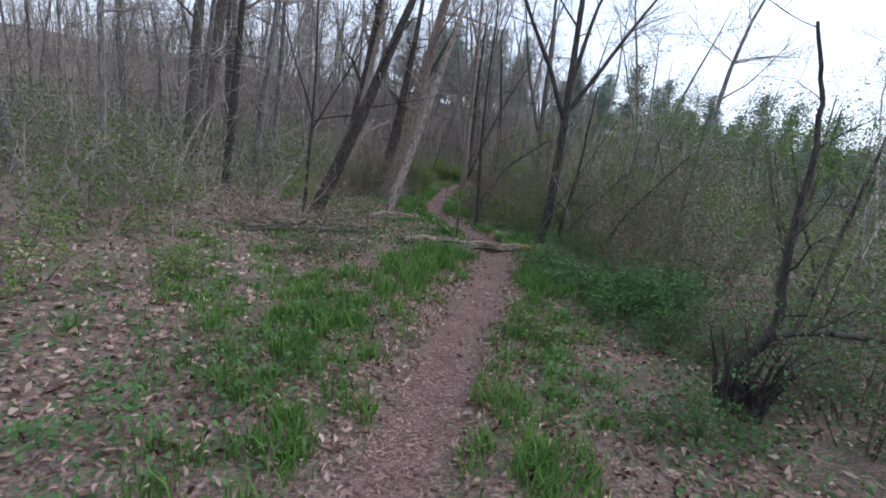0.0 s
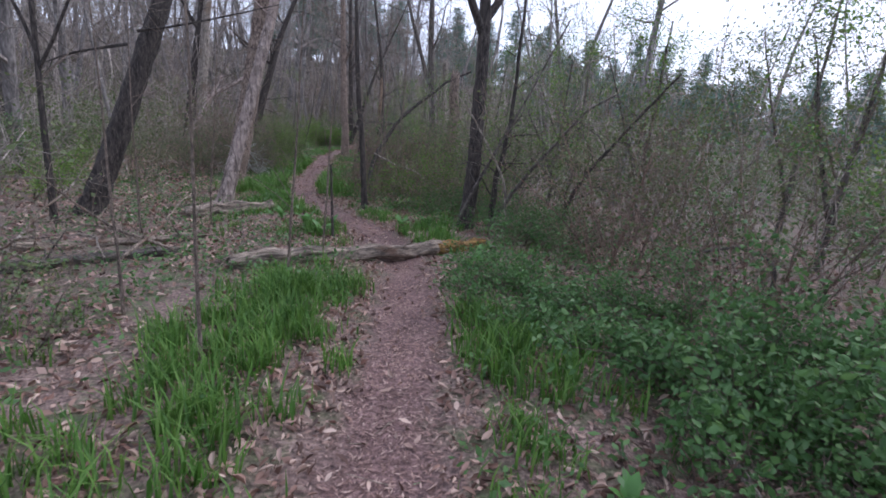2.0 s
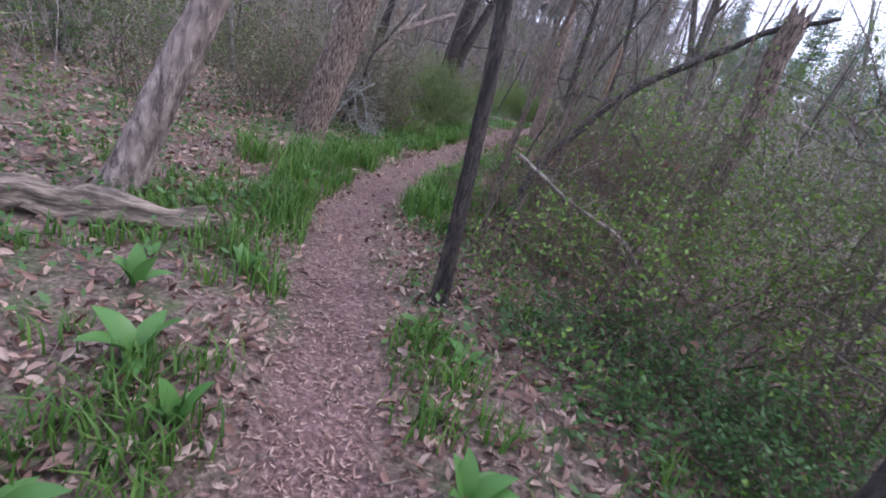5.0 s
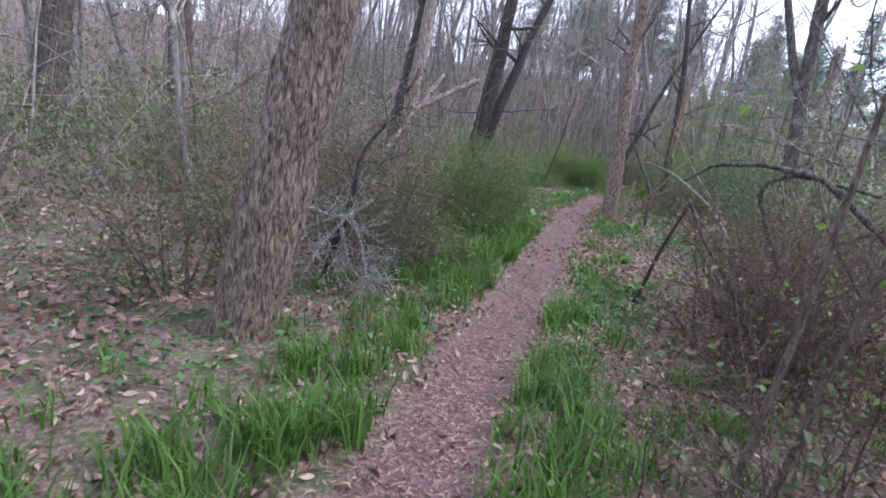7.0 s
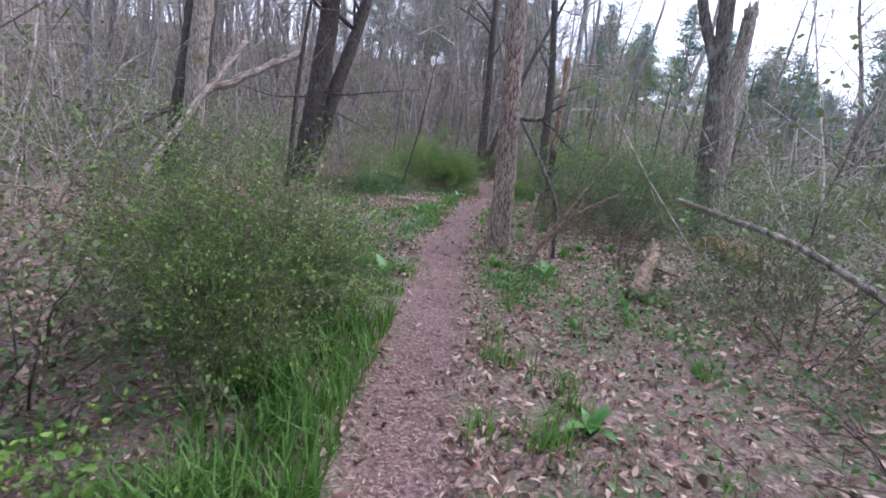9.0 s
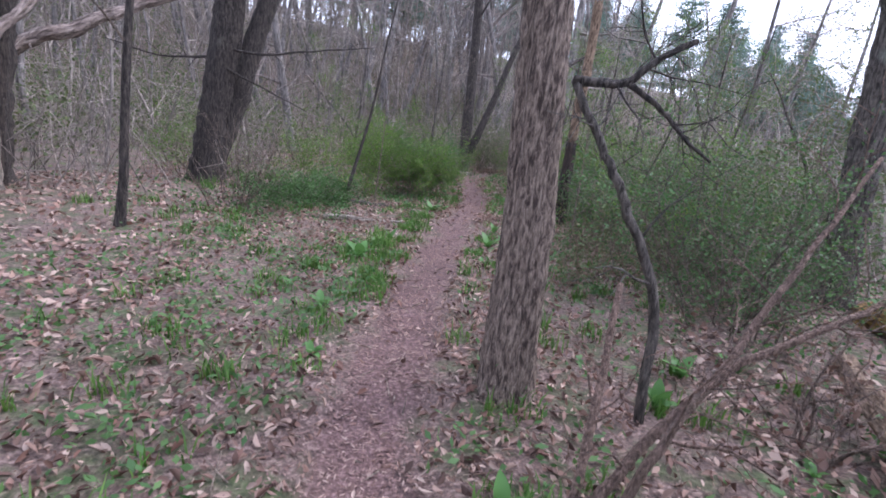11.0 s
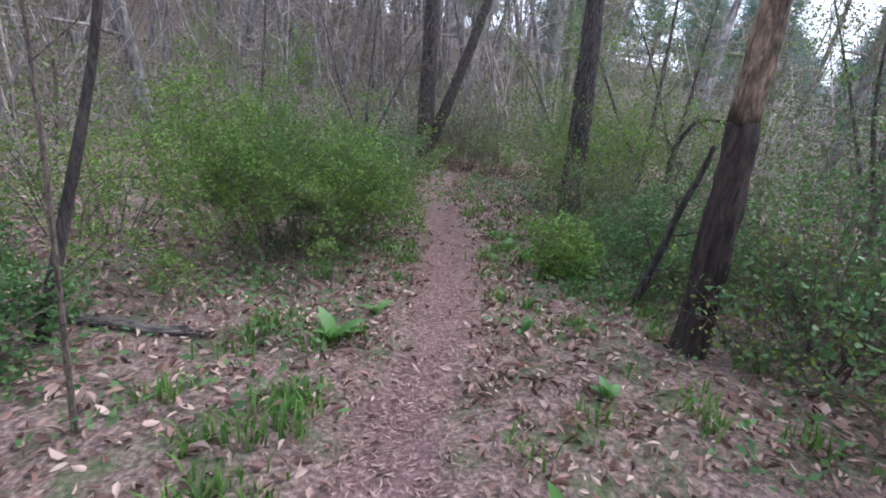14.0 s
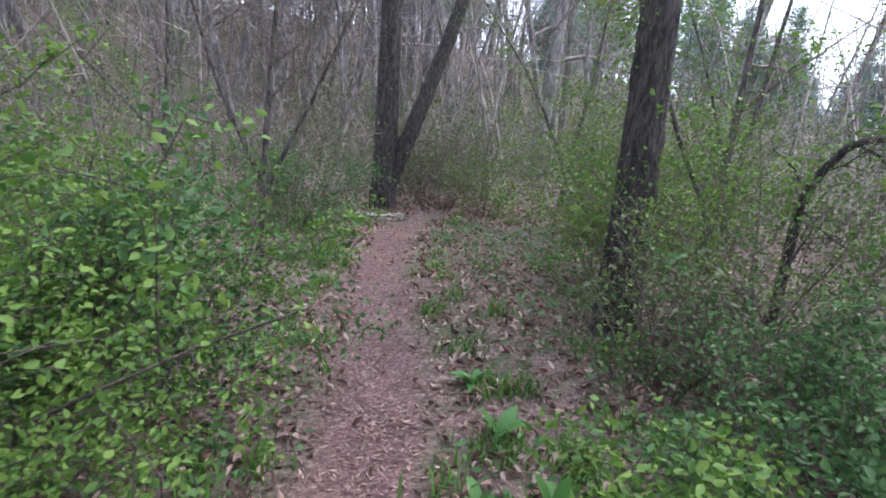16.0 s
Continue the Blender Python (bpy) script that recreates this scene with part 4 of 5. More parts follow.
for i, (x, y, rr, h) in enumerate([(2.5, 8.6, 0.5, 1.2), (2.8, 7.4, 0.6, 1.4), (2.9, 6.4, 0.7, 1.6), (3.4, 10.9, 0.7, 1.6), (2.6, 9.9, 0.5, 1.2)]):
    shrub(x, y, rr, h, 26, 3000, TWIG, LEAF_DEEP, "leafy green shrub in a thicket", seed=660 + i, leaf=0.032, arch=0.1, twigs=5)
DARK_BRAMBLE = "dark bramble tangle with small green leaves"
for i, (x, y, r, h, st, lv) in enumerate([(4.3, -17.4, 0.8, 0.8, 30, 3600), (3.7, -15.3, 0.8, 0.9, 34, 3600), (4.6, -15.6, 0.9, 1.3, 30, 2600), (2.6, -16.9, 0.5, 0.45, 22, 1500), (3.0, -15.0, 0.6, 0.5, 26, 2000), (5.2, -17.0, 0.9, 1.6, 28, 2600),
                                          (3.4, -12.9, 0.7, 0.7, 28, 2600), (3.0, -8.2, 0.7, 0.7, 28, 2400), (2.4, -8.0, 0.6, 0.5, 24, 2200), (3.4, -10.4, 0.8, 0.7, 28, 2600), (2.1, -7.6, 0.6, 0.6, 24, 2200),
                                          (2.7, 6.2, 0.7, 1.0, 30, 3200), (2.6, 12.6, 0.8, 0.9, 30, 4200), (1.9, 11.0, 0.5, 0.5, 22, 2000), (2.7, 11.4, 0.7, 0.8, 26, 3200)]):
    shrub(x, y, r, h, st, lv, VINE, LEAF_DEEP, DARK_BRAMBLE, name="bramble", seed=700 + i, leaf=0.028, arch=0.24, low=0.05, twigs=5, group="dark brambles", stem_r=0.007)
for i, (x, y, r, h, st, sr) in enumerate([(1.35, -2.5, 0.55, 1.15, 16, 0.014), (1.75, -2.9, 0.7, 1.3, 18, 0.016), (2.2, -2.2, 0.8, 1.4, 18, 0.015), (1.5, -1.7, 0.6, 1.0, 14, 0.012), (1.3, -3.6, 0.45, 0.7, 14, 0.01), (2.0, -7.0, 0.8, 1.3, 16, 0.012), (1.9, 4.0, 0.5, 0.9, 12, 0.011)]):
    shrub(x, y, r, h, st, 160, VINE, DRY_LEAF, "tangle of thick brown arching vine stems", name="vine_tangle", seed=730 + i, leaf=0.04, arch=0.3, low=0.05, twigs=4, group="vine tangles", stem_r=sr)
for i, (x, y, r, h) in enumerate([(-2.0, -2.6, 0.7, 2.0), (-2.6, -3.2, 0.8, 2.3), (-2.3, -1.7, 0.8, 1.8), (-3.2, -1.9, 0.9, 2.3)]):
    shrub(x, y, r, h, 11, 520, VINE, DRY_LEAF, "brown twiggy shrub still holding curled dead leaves", name="shrub", seed=740 + i, leaf=0.024, arch=0.07, low=0.2, twigs=5, group="dry twiggy shrubs", stem_r=0.01)
for i, (x, y, r, h) in enumerate([(-1.35, -0.3, 0.45, 1.25), (-1.7, 0.3, 0.5, 1.3), (-1.25, 0.9, 0.35, 0.9)]):
    shrub(x, y, r, h, 46, 3200, BROOM, LEAF_FRESH, "broom-like shrub with upright green twigs", seed=750 + i, leaf=0.022, arch=0.02, low=0.2, twigs=5, lie=1.5, group="green brooms", stem_r=0.005)


# ---- pines at the far edge ----
def pine_kind(tall, r, seed):
    """Trunk, boughs and needle tufts of one pine, in tiers with gaps."""
    rng = np.random.default_rng(seed)
    bend = np.cumsum(rng.normal(size=(9, 2)) * 0.08, axis=0)
    pts = np.column_stack([bend - bend[0], np.linspace(0, tall, 9)])
    trunk = mesh_of("trunk", *trunk_mesh(rng, pts, np.linspace(0.03, 0.005, 9) * tall * 0.6, 0.3, 8), BARK_GREY, True)
    segs, cs = [], []
    for z in np.arange(tall * 0.2, tall * 0.99, tall * 0.045):
        full = r * (1.08 - (z / tall) ** 1.5) * rng.uniform(0.65, 1.1)
        for a in rng.uniform(0, 6.28, 7):
            L = full * rng.uniform(0.55, 1.15) + 0.25
            at = (np.interp(z, pts[:, 2], pts[:, 0]), np.interp(z, pts[:, 2], pts[:, 1]), z)
            bp, br = bent(rng, at, (math.cos(a), math.sin(a), 0.25), L, 0.05, 0.01, 4, 0.08)
            segs.append(as_segs(bp, br))
            n = int(38 * L)
            t = rng.uniform(0.25, 1.05, n)[:, None]
            cs.append(bp[0] + (bp[-1] - bp[0]) * t + rng.normal(size=(n, 3)) * (0.34, 0.34, 0.16))
    c = np.concatenate(cs)
    boughs = mesh_of("boughwork", *tubes(np.concatenate(segs), 3), TWIG)
    return trunk, boughs, mesh_of("needles", *slips(rng, c, np.full(len(c), 0.34), 0.1, 0.24), NEEDLE_HAZED)


def pines():
    rng = np.random.default_rng(31)
    kinds = [pine_kind(t, r, 300 + i) for i, (t, r) in enumerate(((11, 3.0), (13, 3.2), (9, 2.6), (12, 2.6), (10, 3.2)))]
    spots = [(24, 18), (30, 26), (32, 9), (27, -3), (36, 33)]
    spots += [(rng.uniform(20, 62), rng.uniform(44, 74)) for _ in range(40)] + [(rng.uniform(38, 62), rng.uniform(-10, 44)) for _ in range(26)]
    spots += [(rng.uniform(-18, 18), rng.uniform(48, 66)) for _ in range(14)]
    for i, (x, y) in enumerate(spots):
        ob = thing("pine", P(x, y, -0.1), "tall blue-green pine at the wood's far edge with haze-paled needles", "tree", "far pines")
        f = rng.uniform(0.45, 0.6) if i < 5 else rng.uniform(0.85, 1.12) if x < 42 and y > 44 else rng.uniform(0.7, 1.05)
        ob.rotation_euler, ob.scale = (0, 0, rng.uniform(0, 6.28)), (f, f, f)
        trunk, boughs, needles = kinds[i % 5]
        part("trunk", trunk, ob)
        part("boughwork", boughs, ob, "", "stuff")
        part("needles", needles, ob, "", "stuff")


pines()


# ---- woods all round, thin trunks and twigs past counting ----
def far_tree(rng, tall, r):
    d = np.array([rng.normal() * 0.09, rng.normal() * 0.09, 1])
    bp, br = bent(rng, (0, 0, -0.2), d / np.linalg.norm(d), tall, r, 0.015, 7, 0.06)
    s = []
    for _ in range(10):
        t = rng.uniform(1.2, 7)
        i = min(int(t), 6)
        a = bp[i] + (bp[i + 1] - bp[i]) * (t - i)
        q, qr = bent(rng, a, unit(rng.normal(size=3) * (1, 1, 0.4) + (0, 0, 0.6)), rng.uniform(1.0, 2.6), br[i] * 0.45, 0.008, 3, 0.15)
        s.append(as_segs(q, qr))
        for _ in range(6):
            k = rng.integers(0, 3)
            e, er = bent(rng, q[k] + (q[k + 1] - q[k]) * rng.uniform(), unit(rng.normal(size=3) + (0, 0, 0.5) + (q[3] - q[0])), rng.uniform(0.5, 1.3), 0.009, 0.006, 2, 0.18)
            s.append(as_segs(e, er))
            for _ in range(2):
                w, wr = bent(rng, e[rng.integers(0, 3)], unit(rng.normal(size=3) + (0, 0, 0.5)), rng.uniform(0.3, 0.8), 0.007, 0.005, 1, 0)
                s.append(as_segs(w, wr))
    return tubes(as_segs(bp, br), 7), tubes(np.concatenate(s), 3)


def woods():
    rng = np.random.default_rng(7)
    kinds = [far_tree(rng, rng.uniform(7, 12), rng.uniform(0.04, 0.13)) for _ in range(10)]
    meshes = [(mesh_of("trunk", *a, BARK_FAR_HAZED, True), mesh_of("crown", *b, TWIG_FAR_HAZED)) for a, b in kinds]
    haze, n = [], 0
    while n < 280:
        x, y = rng.uniform(-36, 24), rng.uniform(-13, 48)
        big = n >= 215
        if big:
            x, y = rng.uniform(-26, 10), rng.uniform(25, 48)
        d = float(side(x, y))
        if abs(d) < 5 and y < 19.5 or (abs(x) < 3 and y < 21):
            continue
        if d > 0 and rng.uniform() < (0.5 if y < 22 else 0.3):
            continue
        k = int(rng.integers(10))
        v2 = kinds[k][1][0]
        a, sc = rng.uniform(0, 6.28), rng.uniform(1.4, 2.0) if big else rng.uniform(0.7, 1.25)
        m = np.array([[math.cos(a), -math.sin(a), 0], [math.sin(a), math.cos(a), 0], [0, 0, 1]]) * sc
        ob = thing("woodland_tree", P(x, y), "tall bare grey tree of the surrounding woods" if big else "thin bare tree of the surrounding spring woods", "tree", "woodland trees")
        ob.rotation_euler, ob.scale = (0, 0, a), (sc, sc, sc)
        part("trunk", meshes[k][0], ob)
        part("crown", meshes[k][1], ob, "", "stuff")
        if (d > 0 and rng.uniform() < 0.7) or rng.uniform() < 0.15:
            w = v2[rng.integers(0, len(v2), 1000)] @ m.T + np.array(P(x, y))
            haze.append(w + rng.normal(size=w.shape) * 0.12)
        n += 1
    c = np.concatenate(haze)
    tagged(new("woodland_foliage", mesh_of("woodland_foliage", *slips(rng, c, np.full(len(c), 0.055), 0, 0.6), LEAF_DULL)), "haze of opening leaves in the surrounding woods", "woods", kind="stuff")
    # saplings without number, out to the hill's crest
    s = []
    n = 0
    while n < 2700:
        q = rng.uniform() ** 0.8
        x, y = rng.uniform(-60, 34), -12 + 82 * q
        d = float(side(x, y))
        if abs(d) < 5.5 and y < 19.3 or abs(d) < 1 and y < 22:
            continue
        if d > 0 and rng.uniform() < 0.2:
            continue
        n += 1
        o = np.array(P(x, y))
        tall = rng.uniform(2.5, 7) + max(0, y - 20) * 0.05
        bp, br = bent(rng, o, unit(np.array([rng.normal() * 0.24, rng.normal() * 0.24, 1.0])), tall, rng.uniform(0.015, 0.05) * (1 + max(0, y) * 0.01), 0.008, 4, 0.11)
        s.append(as_segs(bp, br))
        a = bp[1] + (bp[4] - bp[1]) * rng.uniform(-0.3, 0.95, (9, 1))
        e = a + unit(rng.normal(size=(9, 3)) + (0, 0, 0.7)) * rng.uniform(0.4, 1.5, (9, 1))
        s.append(np.concatenate([a, e, np.full((9, 1), 0.011), np.full((9, 1), 0.006)], 1))
    tagged(new("woodland_saplings", mesh_of("woodland_saplings", *tubes(np.concatenate(s), 3), TWIG_FAR_HAZED)), "countless thin bare saplings filling the woods", "woods", kind="stuff")


woods()


def undergrowth():
    """Brush between the trees: patches of young leaf and bare brown stems."""
    rng = np.random.default_rng(8)
    segs, green = [], []
    n = 0
    while n < 1600:
        x, y = rng.uniform(-26, 22), -15 + 55 * rng.uniform() ** 1.1
        d = float(side(x, y))
        if (-4.4 < d < 3.6 and y < 18.5) or (abs(d) < 1.3 and y < 22):
            continue
        n += 1
        h = rng.uniform(0.7, 2.3)
        o = np.array(P(x, y))
        tip = []
        for _ in range(5):
            bp, br = bent(rng, o + rng.normal(size=3) * (0.45, 0.45, 0), unit(np.array([rng.normal() * 0.45, rng.normal() * 0.45, 1.0])), h * rng.uniform(0.6, 1.3), 0.011, 0.005, 3, 0.14)
            segs.append(as_segs(bp, br))
            tip.append(bp[1:])
            for _ in range(3):
                q, qr = bent(rng, bp[rng.integers(1, 3)], unit(rng.normal(size=3) + (0, 0, 0.8)), h * 0.45, 0.006, 0.004, 1, 0.1)
                segs.append(as_segs(q, qr))
                tip.append(q[1:])
        if ripple(x, y, 0.33) + rng.normal() * 0.35 > -0.45 + 0.015 * max(0, y - 8) - 0.25 * (d > 0):
            c = np.concatenate(tip)
            m = 240
            green.append(c[rng.integers(0, len(c), m)] * (1, 1, 1) + rng.normal(size=(m, 3)) * 0.2)
    tagged(new("distant_brush", mesh_of("distant_brush", *tubes(np.concatenate(segs), 3), TWIG_FAR_HAZED)), "brown leafless brush between the distant trees", "undergrowth", kind="stuff")
    c = np.concatenate(green)
    c[:, 2] = np.maximum(c[:, 2], gz(c[:, 0], c[:, 1]) + 0.02)
    tagged(new("distant_foliage", mesh_of("distant_foliage", *slips(rng, c, np.full(len(c), 0.075), 0.2, 0.6), LEAF_DULL)), "young green leaves of the distant undergrowth", "undergrowth", kind="stuff")


undergrowth()


# ---- forest floor ----
def floor_cover():
    rng = np.random.default_rng(9)
    # dead leaves
    n = 185000
    y = rng.uniform(-21, 20, n)
    d = np.where(rng.uniform(size=n) < 0.5, rng.normal(size=n) * 1.5, rng.uniform(-7, 6, n))
    keep = (np.abs(d) > 0.26 + 0.1 * rng.uniform(-1, 1, n)) | (rng.uniform(size=n) < 0.05)
    y, d = y[keep], d[keep]
    x = d + np.interp(y, _ys, _xs)
    keep = ripple(x, y, 1.7) + rng.normal(size=len(x)) * 0.5 > -0.75
    x, y = x[keep], y[keep]
    c = np.stack([x, y, gz(x, y) + rng.uniform(0.004, 0.035, len(x))], 1)
    near = np.abs(side(c[:, 0], c[:, 1])) < 2.0
    lv, lf = leaves(rng, c[near], np.full(near.sum(), 0.044), 0.3, 0.38, 0.85)
    sv, sf = slips(rng, c[~near], np.full((~near).sum(), 0.068), 0.5, 0.5, 0.6)
    tagged(new("leaf_litter", mesh_of("leaf_litter", *join([(lv, lf), (sv, sf)]), LITTER)), "dry tan and brown dead leaves on the ground", "leaf litter", kind="stuff")
    # shreds on the trail
    n = 70000
    y = rng.uniform(-20.5, 17.6, n)
    x = np.interp(y, _ys, _xs) + rng.normal(size=n) * 0.2
    c = np.stack([x, y, gz(x, y) + rng.uniform(0.002, 0.012, n)], 1)
    tagged(new("trail_shreds", mesh_of("trail_shreds", *slips(rng, c, np.full(n, 0.028), 0.88, 0.24, 0.7), CHIP)), "small brown shreds of leaf and bark trodden into the footpath", "leaf litter", kind="stuff")
    # small herbs and creeping leaves
    n = 5200
    y = rng.uniform(-20.5, 18.5, n)
    d = rng.choice([-1, 1], n) * (0.45 + np.abs(rng.normal(size=n)) * 2.2)
    x = d + np.interp(y, _ys, _xs)
    keep = ripple(x + 3, y, 1.25) + rng.normal(size=n) * 0.35 > np.where(d > 0, -0.3, -0.02) - 0.3 * (np.abs(d) > 2)
    x, y = np.repeat(x[keep], 16), np.repeat(y[keep], 16)
    m = len(x)
    x, y = x + rng.normal(size=m) * 0.1, y + rng.normal(size=m) * 0.1
    c = np.stack([x, y, gz(x, y) + np.abs(rng.normal(size=m)) * 0.08 + 0.01], 1)
    tagged(new("ground_cover", mesh_of("ground_cover", *slips(rng, c, np.full(m, 0.05), 0.4, 0.5), LEAF_DEEP)), "small green herbs sprouting through the leaf litter", "ground cover", kind="stuff")
    # fallen twigs
    n = 2600
    y = rng.uniform(-20, 18, n)
    d = rng.normal(size=n) * 2.3
    x = d + np.interp(y, _ys, _xs)
    a, L = rng.uniform(0, 6.28, n), rng.uniform(0.08, 0.45, n) * np.where(np.abs(d) < 0.4, 0.4, 1)
    x2, y2 = x + np.cos(a) * L, y + np.sin(a) * L
    s = np.stack([x, y, gz(x, y) + 0.012, x2, y2, gz(x2, y2) + rng.uniform(0.01, 0.07, n), rng.uniform(0.002, 0.006, n), np.full(n, 0.002)], 1)
    tagged(new("fallen_twigs", mesh_of("fallen_twigs", *tubes(s, 4), LOGWOOD)), "dry fallen twigs scattered over the leaf litter", "twigs", kind="stuff")


floor_cover()


def grass_patch(rng, x, y, h, lean=0.45):
    """Bent blades, five corners each, at the points."""
    n = len(x)
    a = rng.uniform(0, 6.28, n)
    o = np.stack([x, y, gz(x, y) - 0.01], 1)
    dv = np.stack([np.cos(a), np.sin(a), np.zeros(n)], 1)
    sv = np.stack([-np.sin(a), np.cos(a), np.zeros(n)], 1)
    w = (0.0035 + 0.004 * rng.uniform(size=n))[:, None]
    h = (h * rng.uniform(0.5, 1.25, n))[:, None]
    le = rng.uniform(0.1, lean * 2, (n, 1)) * h
    up = np.array([[0, 0, 1.0]])
    m = o + dv * le * 0.3 + up * h * 0.6
    t = o + dv * le + up * h * rng.uniform(0.8, 1.0, (n, 1))
    v = np.stack([o - sv * w, o + sv * w, m + sv * w * 0.8, m - sv * w * 0.8, t + sv * w * 0.1, t - sv * w * 0.1], 1).reshape(-1, 3)
    b = (np.arange(n) * 6)[:, None]
    f = np.concatenate([b + [0, 1, 2, 3], b + [3, 2, 4, 5]], 1).reshape(-1, 4)
    return v, f


def grass():
    rng = np.random.default_rng(10)
    bits = []
    for x, y, rx, ry, n, h in [
        (-0.4, -15.6, 0.55, 1.0, 2600, 0.24), (0.1, -13.2, 0.4, 1.1, 3000, 0.3), (-0.2, -17.6, 0.5, 0.7, 1300, 0.2), (0.35, -11.9, 0.35, 0.5, 1800, 0.3),
        (1.35, -17.3, 0.3, 0.9, 1600, 0.2), (1.9, -13.3, 0.35, 0.6, 1700, 0.28), (1.55, -15.6, 0.3, 0.8, 900, 0.18), (-1.6, -14.6, 0.9, 1.2, 1500, 0.18),
        (0.3, -9.5, 0.25, 0.7, 800, 0.2), (1.9, -10.0, 0.3, 0.4, 900, 0.2), (1.85, -9.2, 0.3, 0.4, 800, 0.22), (0.1, -6.9, 0.2, 0.3, 300, 0.2),
        (-0.6, -7.5, 0.25, 0.7, 700, 0.18), (0.5, -4.3, 0.9, 0.4, 1200, 0.2), (1.15, -8.4, 0.15, 0.2, 500, 0.18), (-2.5, -12.5, 1.2, 1.2, 900, 0.15),
        (-1.05, -2.4, 0.3, 0.8, 1500, 0.28), (-1.0, 0.2, 0.25, 0.9, 1900, 0.3), (0.25, -1.0, 0.2, 1.2, 900, 0.2), (-0.95, 2.0, 0.3, 0.6, 600, 0.2),
        (-1.3, 2.4, 0.25, 0.3, 700, 0.26), (0.35, 2.6, 0.2, 0.5, 800, 0.15), (-0.6, 9.0, 0.3, 1.2, 1200, 0.14), (-0.95, 7.0, 0.2, 0.6, 900, 0.2),
        (-0.75, 6.0, 0.2, 0.7, 500, 0.14), (0.3, 7.2, 0.2, 0.9, 400, 0.14), (-1.2, 5.2, 0.6, 0.9, 500, 0.12), (0.0, 12.6, 0.2, 1.0, 500, 0.13), (0.95, 12.6, 0.2, 1.2, 600, 0.14), (-0.1, 14.8, 0.25, 0.8, 700, 0.16),
        (-0.6, 17.0, 0.8, 0.8, 900, 0.2), (0.45, -5.6, 0.25, 0.7, 1800, 0.36), (0.0, -8.1, 0.22, 0.5, 500, 0.26), (-0.35, -7.2, 0.2, 0.5, 600, 0.3), (-0.75, -5.6, 0.25, 0.6, 900, 0.38), (0.15, -3.6, 0.2, 0.9, 1200, 0.3), (-0.95, -4.9, 0.3, 0.8, 1200, 0.3), (-0.55, -6.4, 0.25, 0.5, 900, 0.26), (-1.0, -0.9, 0.25, 0.8, 1800, 0.34), (-3.0, 8.0, 0.9, 0.9, 900, 0.16), (-3.8, 11.5, 1.2, 1.0, 1200, 0.25)]:
        k = max(4, n // 60)
        cx, cy = x + rng.normal(size=k) * rx * 0.75, y + rng.normal(size=k) * ry * 0.75
        i = rng.integers(0, k, int(n * 0.8))
        px, py = cx[i] + rng.normal(size=len(i)) * 0.07, cy[i] + rng.normal(size=len(i)) * 0.07
        off = np.abs(side(px, py)) > 0.28
        bits.append(grass_patch(rng, px[off], py[off], h * 0.72))
    # tufts strewn along both verges
    tx, ty = [], []
    for _ in range(420):
        y = rng.uniform(-20, 18)
        d = rng.choice([-1, 1]) * (0.33 + abs(rng.normal()) * 1.1)
        k = rng.integers(12, 45)
        tx.append(d + np.interp(y, _ys, _xs) + rng.normal(size=k) * 0.06)
        ty.append(y + rng.normal(size=k) * 0.06)
    bits.append(grass_patch(rng, np.concatenate(tx), np.concatenate(ty), 0.13))
    tagged(new("grass", mesh_of("grass", *join(bits), GRASS)), "tufts of fresh green spring grass", "grass", kind="stuff")


grass()


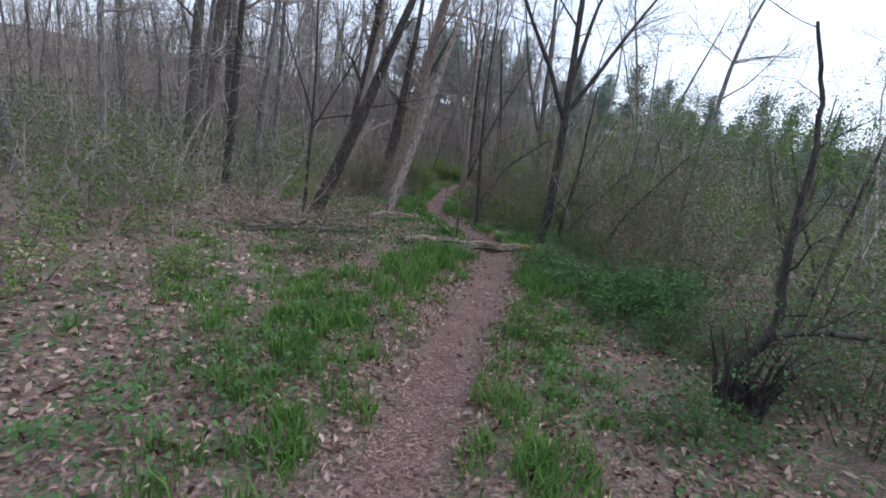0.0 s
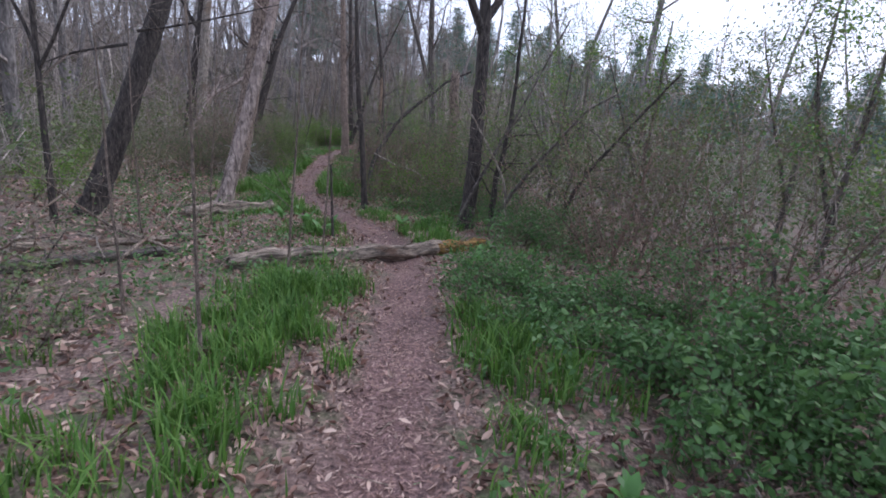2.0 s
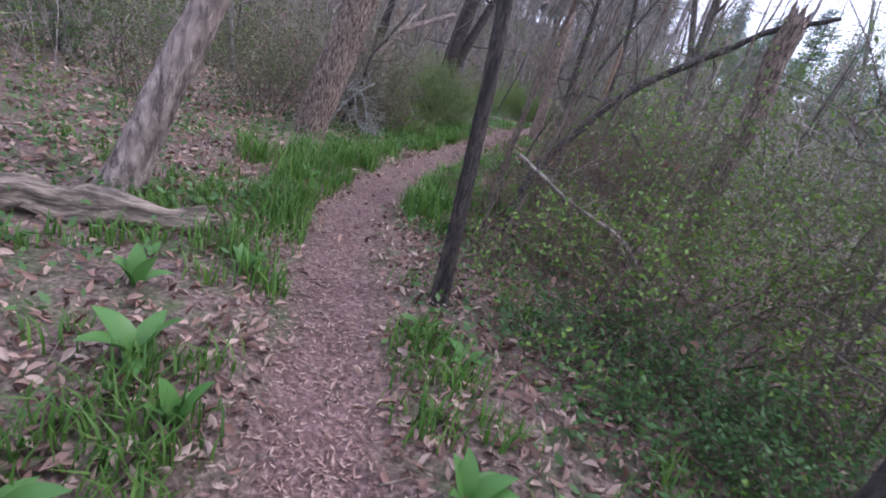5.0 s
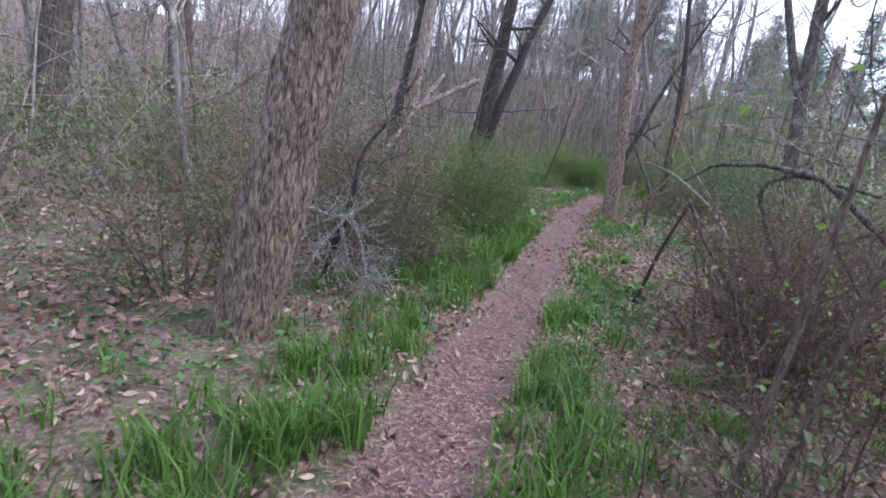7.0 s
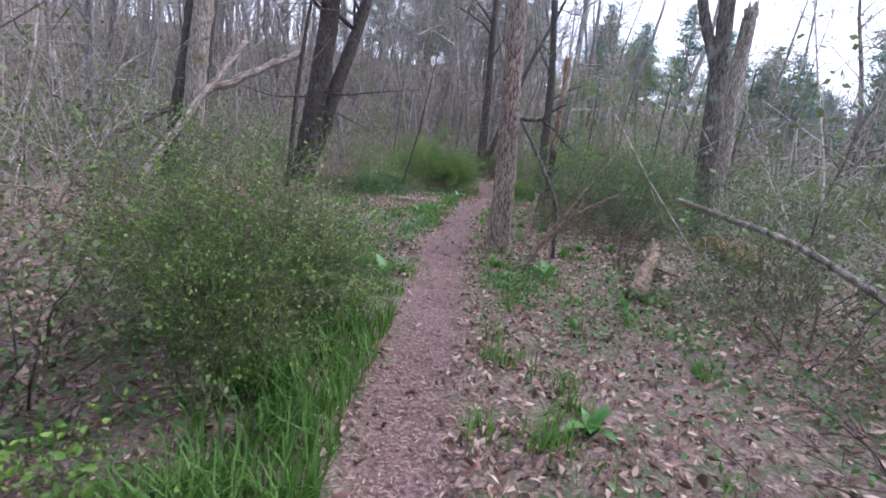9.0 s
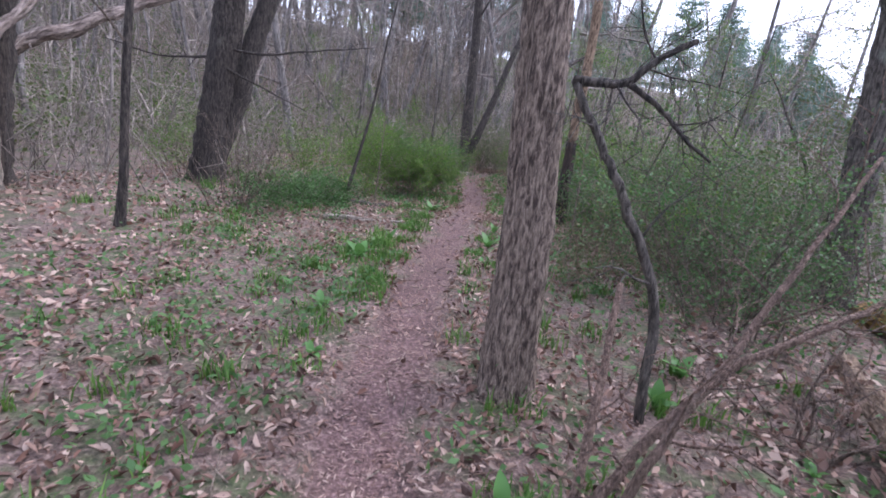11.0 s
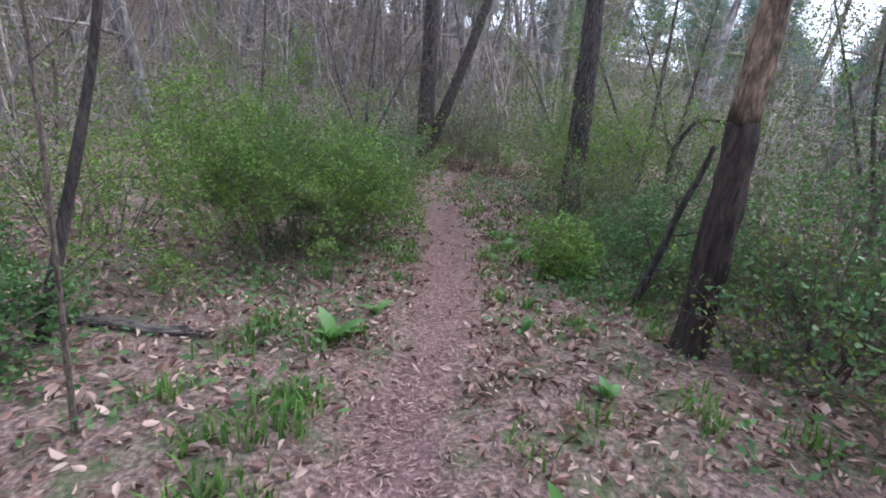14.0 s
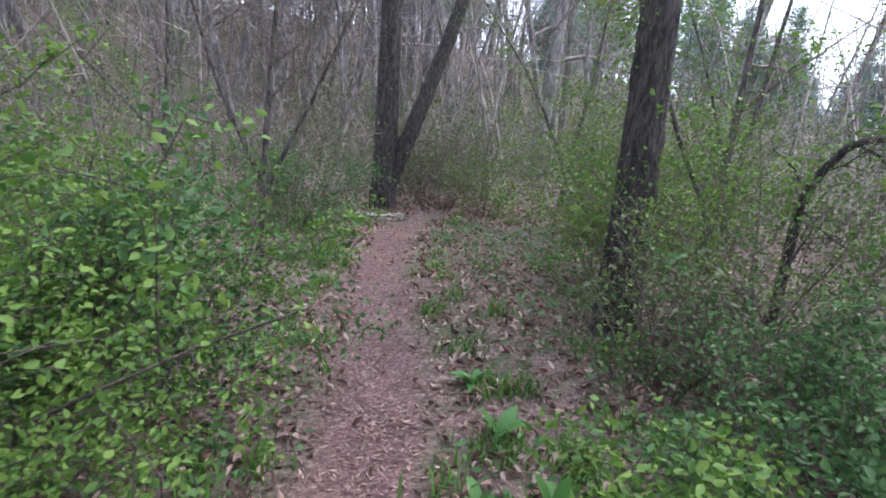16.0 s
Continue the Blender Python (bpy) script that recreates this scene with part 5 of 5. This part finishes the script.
def broad_plant_parts(rng, n, size):
    """Long oval leaves, ribbed down the middle, rising from one foot."""
    out = []
    for k in range(n):
        a, tilt, L = k * 2.4 + rng.uniform(-0.4, 0.4), rng.uniform(0.35, 1.1), size * rng.uniform(0.7, 1.15)
        u, v, f = 7, [], []
        for i in range(u):
            t = i / (u - 1)
            w = L * 0.2 * math.sin(math.pi * min(1, 0.12 + t * 0.9)) ** 0.8 * (0 if i == u - 1 else 1)
            h, e = L * t * math.cos(tilt * (0.5 + t * 0.7)), L * t * math.sin(tilt * (0.5 + t * 0.7))
            for sgn, fold in ((-1, 0.35), (0, 0), (1, 0.35)):
                q = (e, sgn * w, h + fold * w)
                v.append((q[0] * math.cos(a) - q[1] * math.sin(a), q[0] * math.sin(a) + q[1] * math.cos(a), q[2]))
        for i in range(u - 1):
            for j in range(2):
                f.append((i * 3 + j, i * 3 + j + 1, i * 3 + j + 4, i * 3 + j + 3))
        out.append(mesh_of("leaf", v, f, LEAF_BROAD, True))
    return out


def broad_plants():
    rng = np.random.default_rng(12)
    kinds = [broad_plant_parts(rng, n, s) for n, s in ((5, 0.3), (7, 0.26), (4, 0.22), (6, 0.34))]
    spots = [(-0.6, -14.2), (1.7, -16.3), (2.0, -11.5), (2.2, -11.1), (1.75, -11.2), (2.5, -11.6), (1.9, -10.9), (0.45, -9.7), (0.85, -9.2), (1.5, -9.0),
             (1.3, -8.2), (1.9, -9.0), (-0.2, -8.6), (0.0, -8.1), (-0.4, -8.3), (0.2, -9.0), (2.4, -12.7), (2.0, -14.6), (0.7, -8.0), (-0.4, -6.2),
             (0.45, -0.9), (0.6, -0.2), (0.3, -2.4), (0.7, -1.6), (0.2, 3.2), (0.35, 2.7), (0.6, 2.2), (-0.95, 2.4), (-1.1, 2.9), (-0.9, 4.4), (-0.75, 5.2),
             (1.5, 4.6), (1.2, 4.2), (2.0, 4.8), (1.8, 3.7), (1.9, 3.2), (1.5, 3.0), (2.1, 2.7), (1.7, 2.3), (0.8, 2.9), (1.4, 2.0), (2.3, 3.9),
             (-1.4, 5.6), (-1.0, 6.6), (-0.8, 7.5), (-0.5, 8.2), (0.3, 6.9), (0.4, 7.6), (0.25, 8.6), (0.8, 6.2), (-0.2, 10.4), (-0.1, 9.9), (0.75, 10.2),
             (1.0, 9.4), (0.85, 12.0), (1.0, 12.4), (1.1, 11.9), (0.95, 12.9), (-0.25, 13.0), (1.4, 11.3)]
    for i, (x, y) in enumerate(spots):
        if abs(float(side(x, y))) < 0.42:
            x += 0.3 if float(side(x, y)) > 0 else -0.3
        ob = thing("broadleaf_plant", P(x, y, -0.01), "low plant with broad bright green leaves in the litter", "plant", "broad-leaved plants")
        a, s = rng.uniform(0, 6.28), rng.uniform(0.4, 0.75)
        ob.rotation_euler, ob.scale = (0, 0, a), (s, s, s)
        for me in kinds[i % 4]:
            part("leaf", me, ob)


broad_plants()
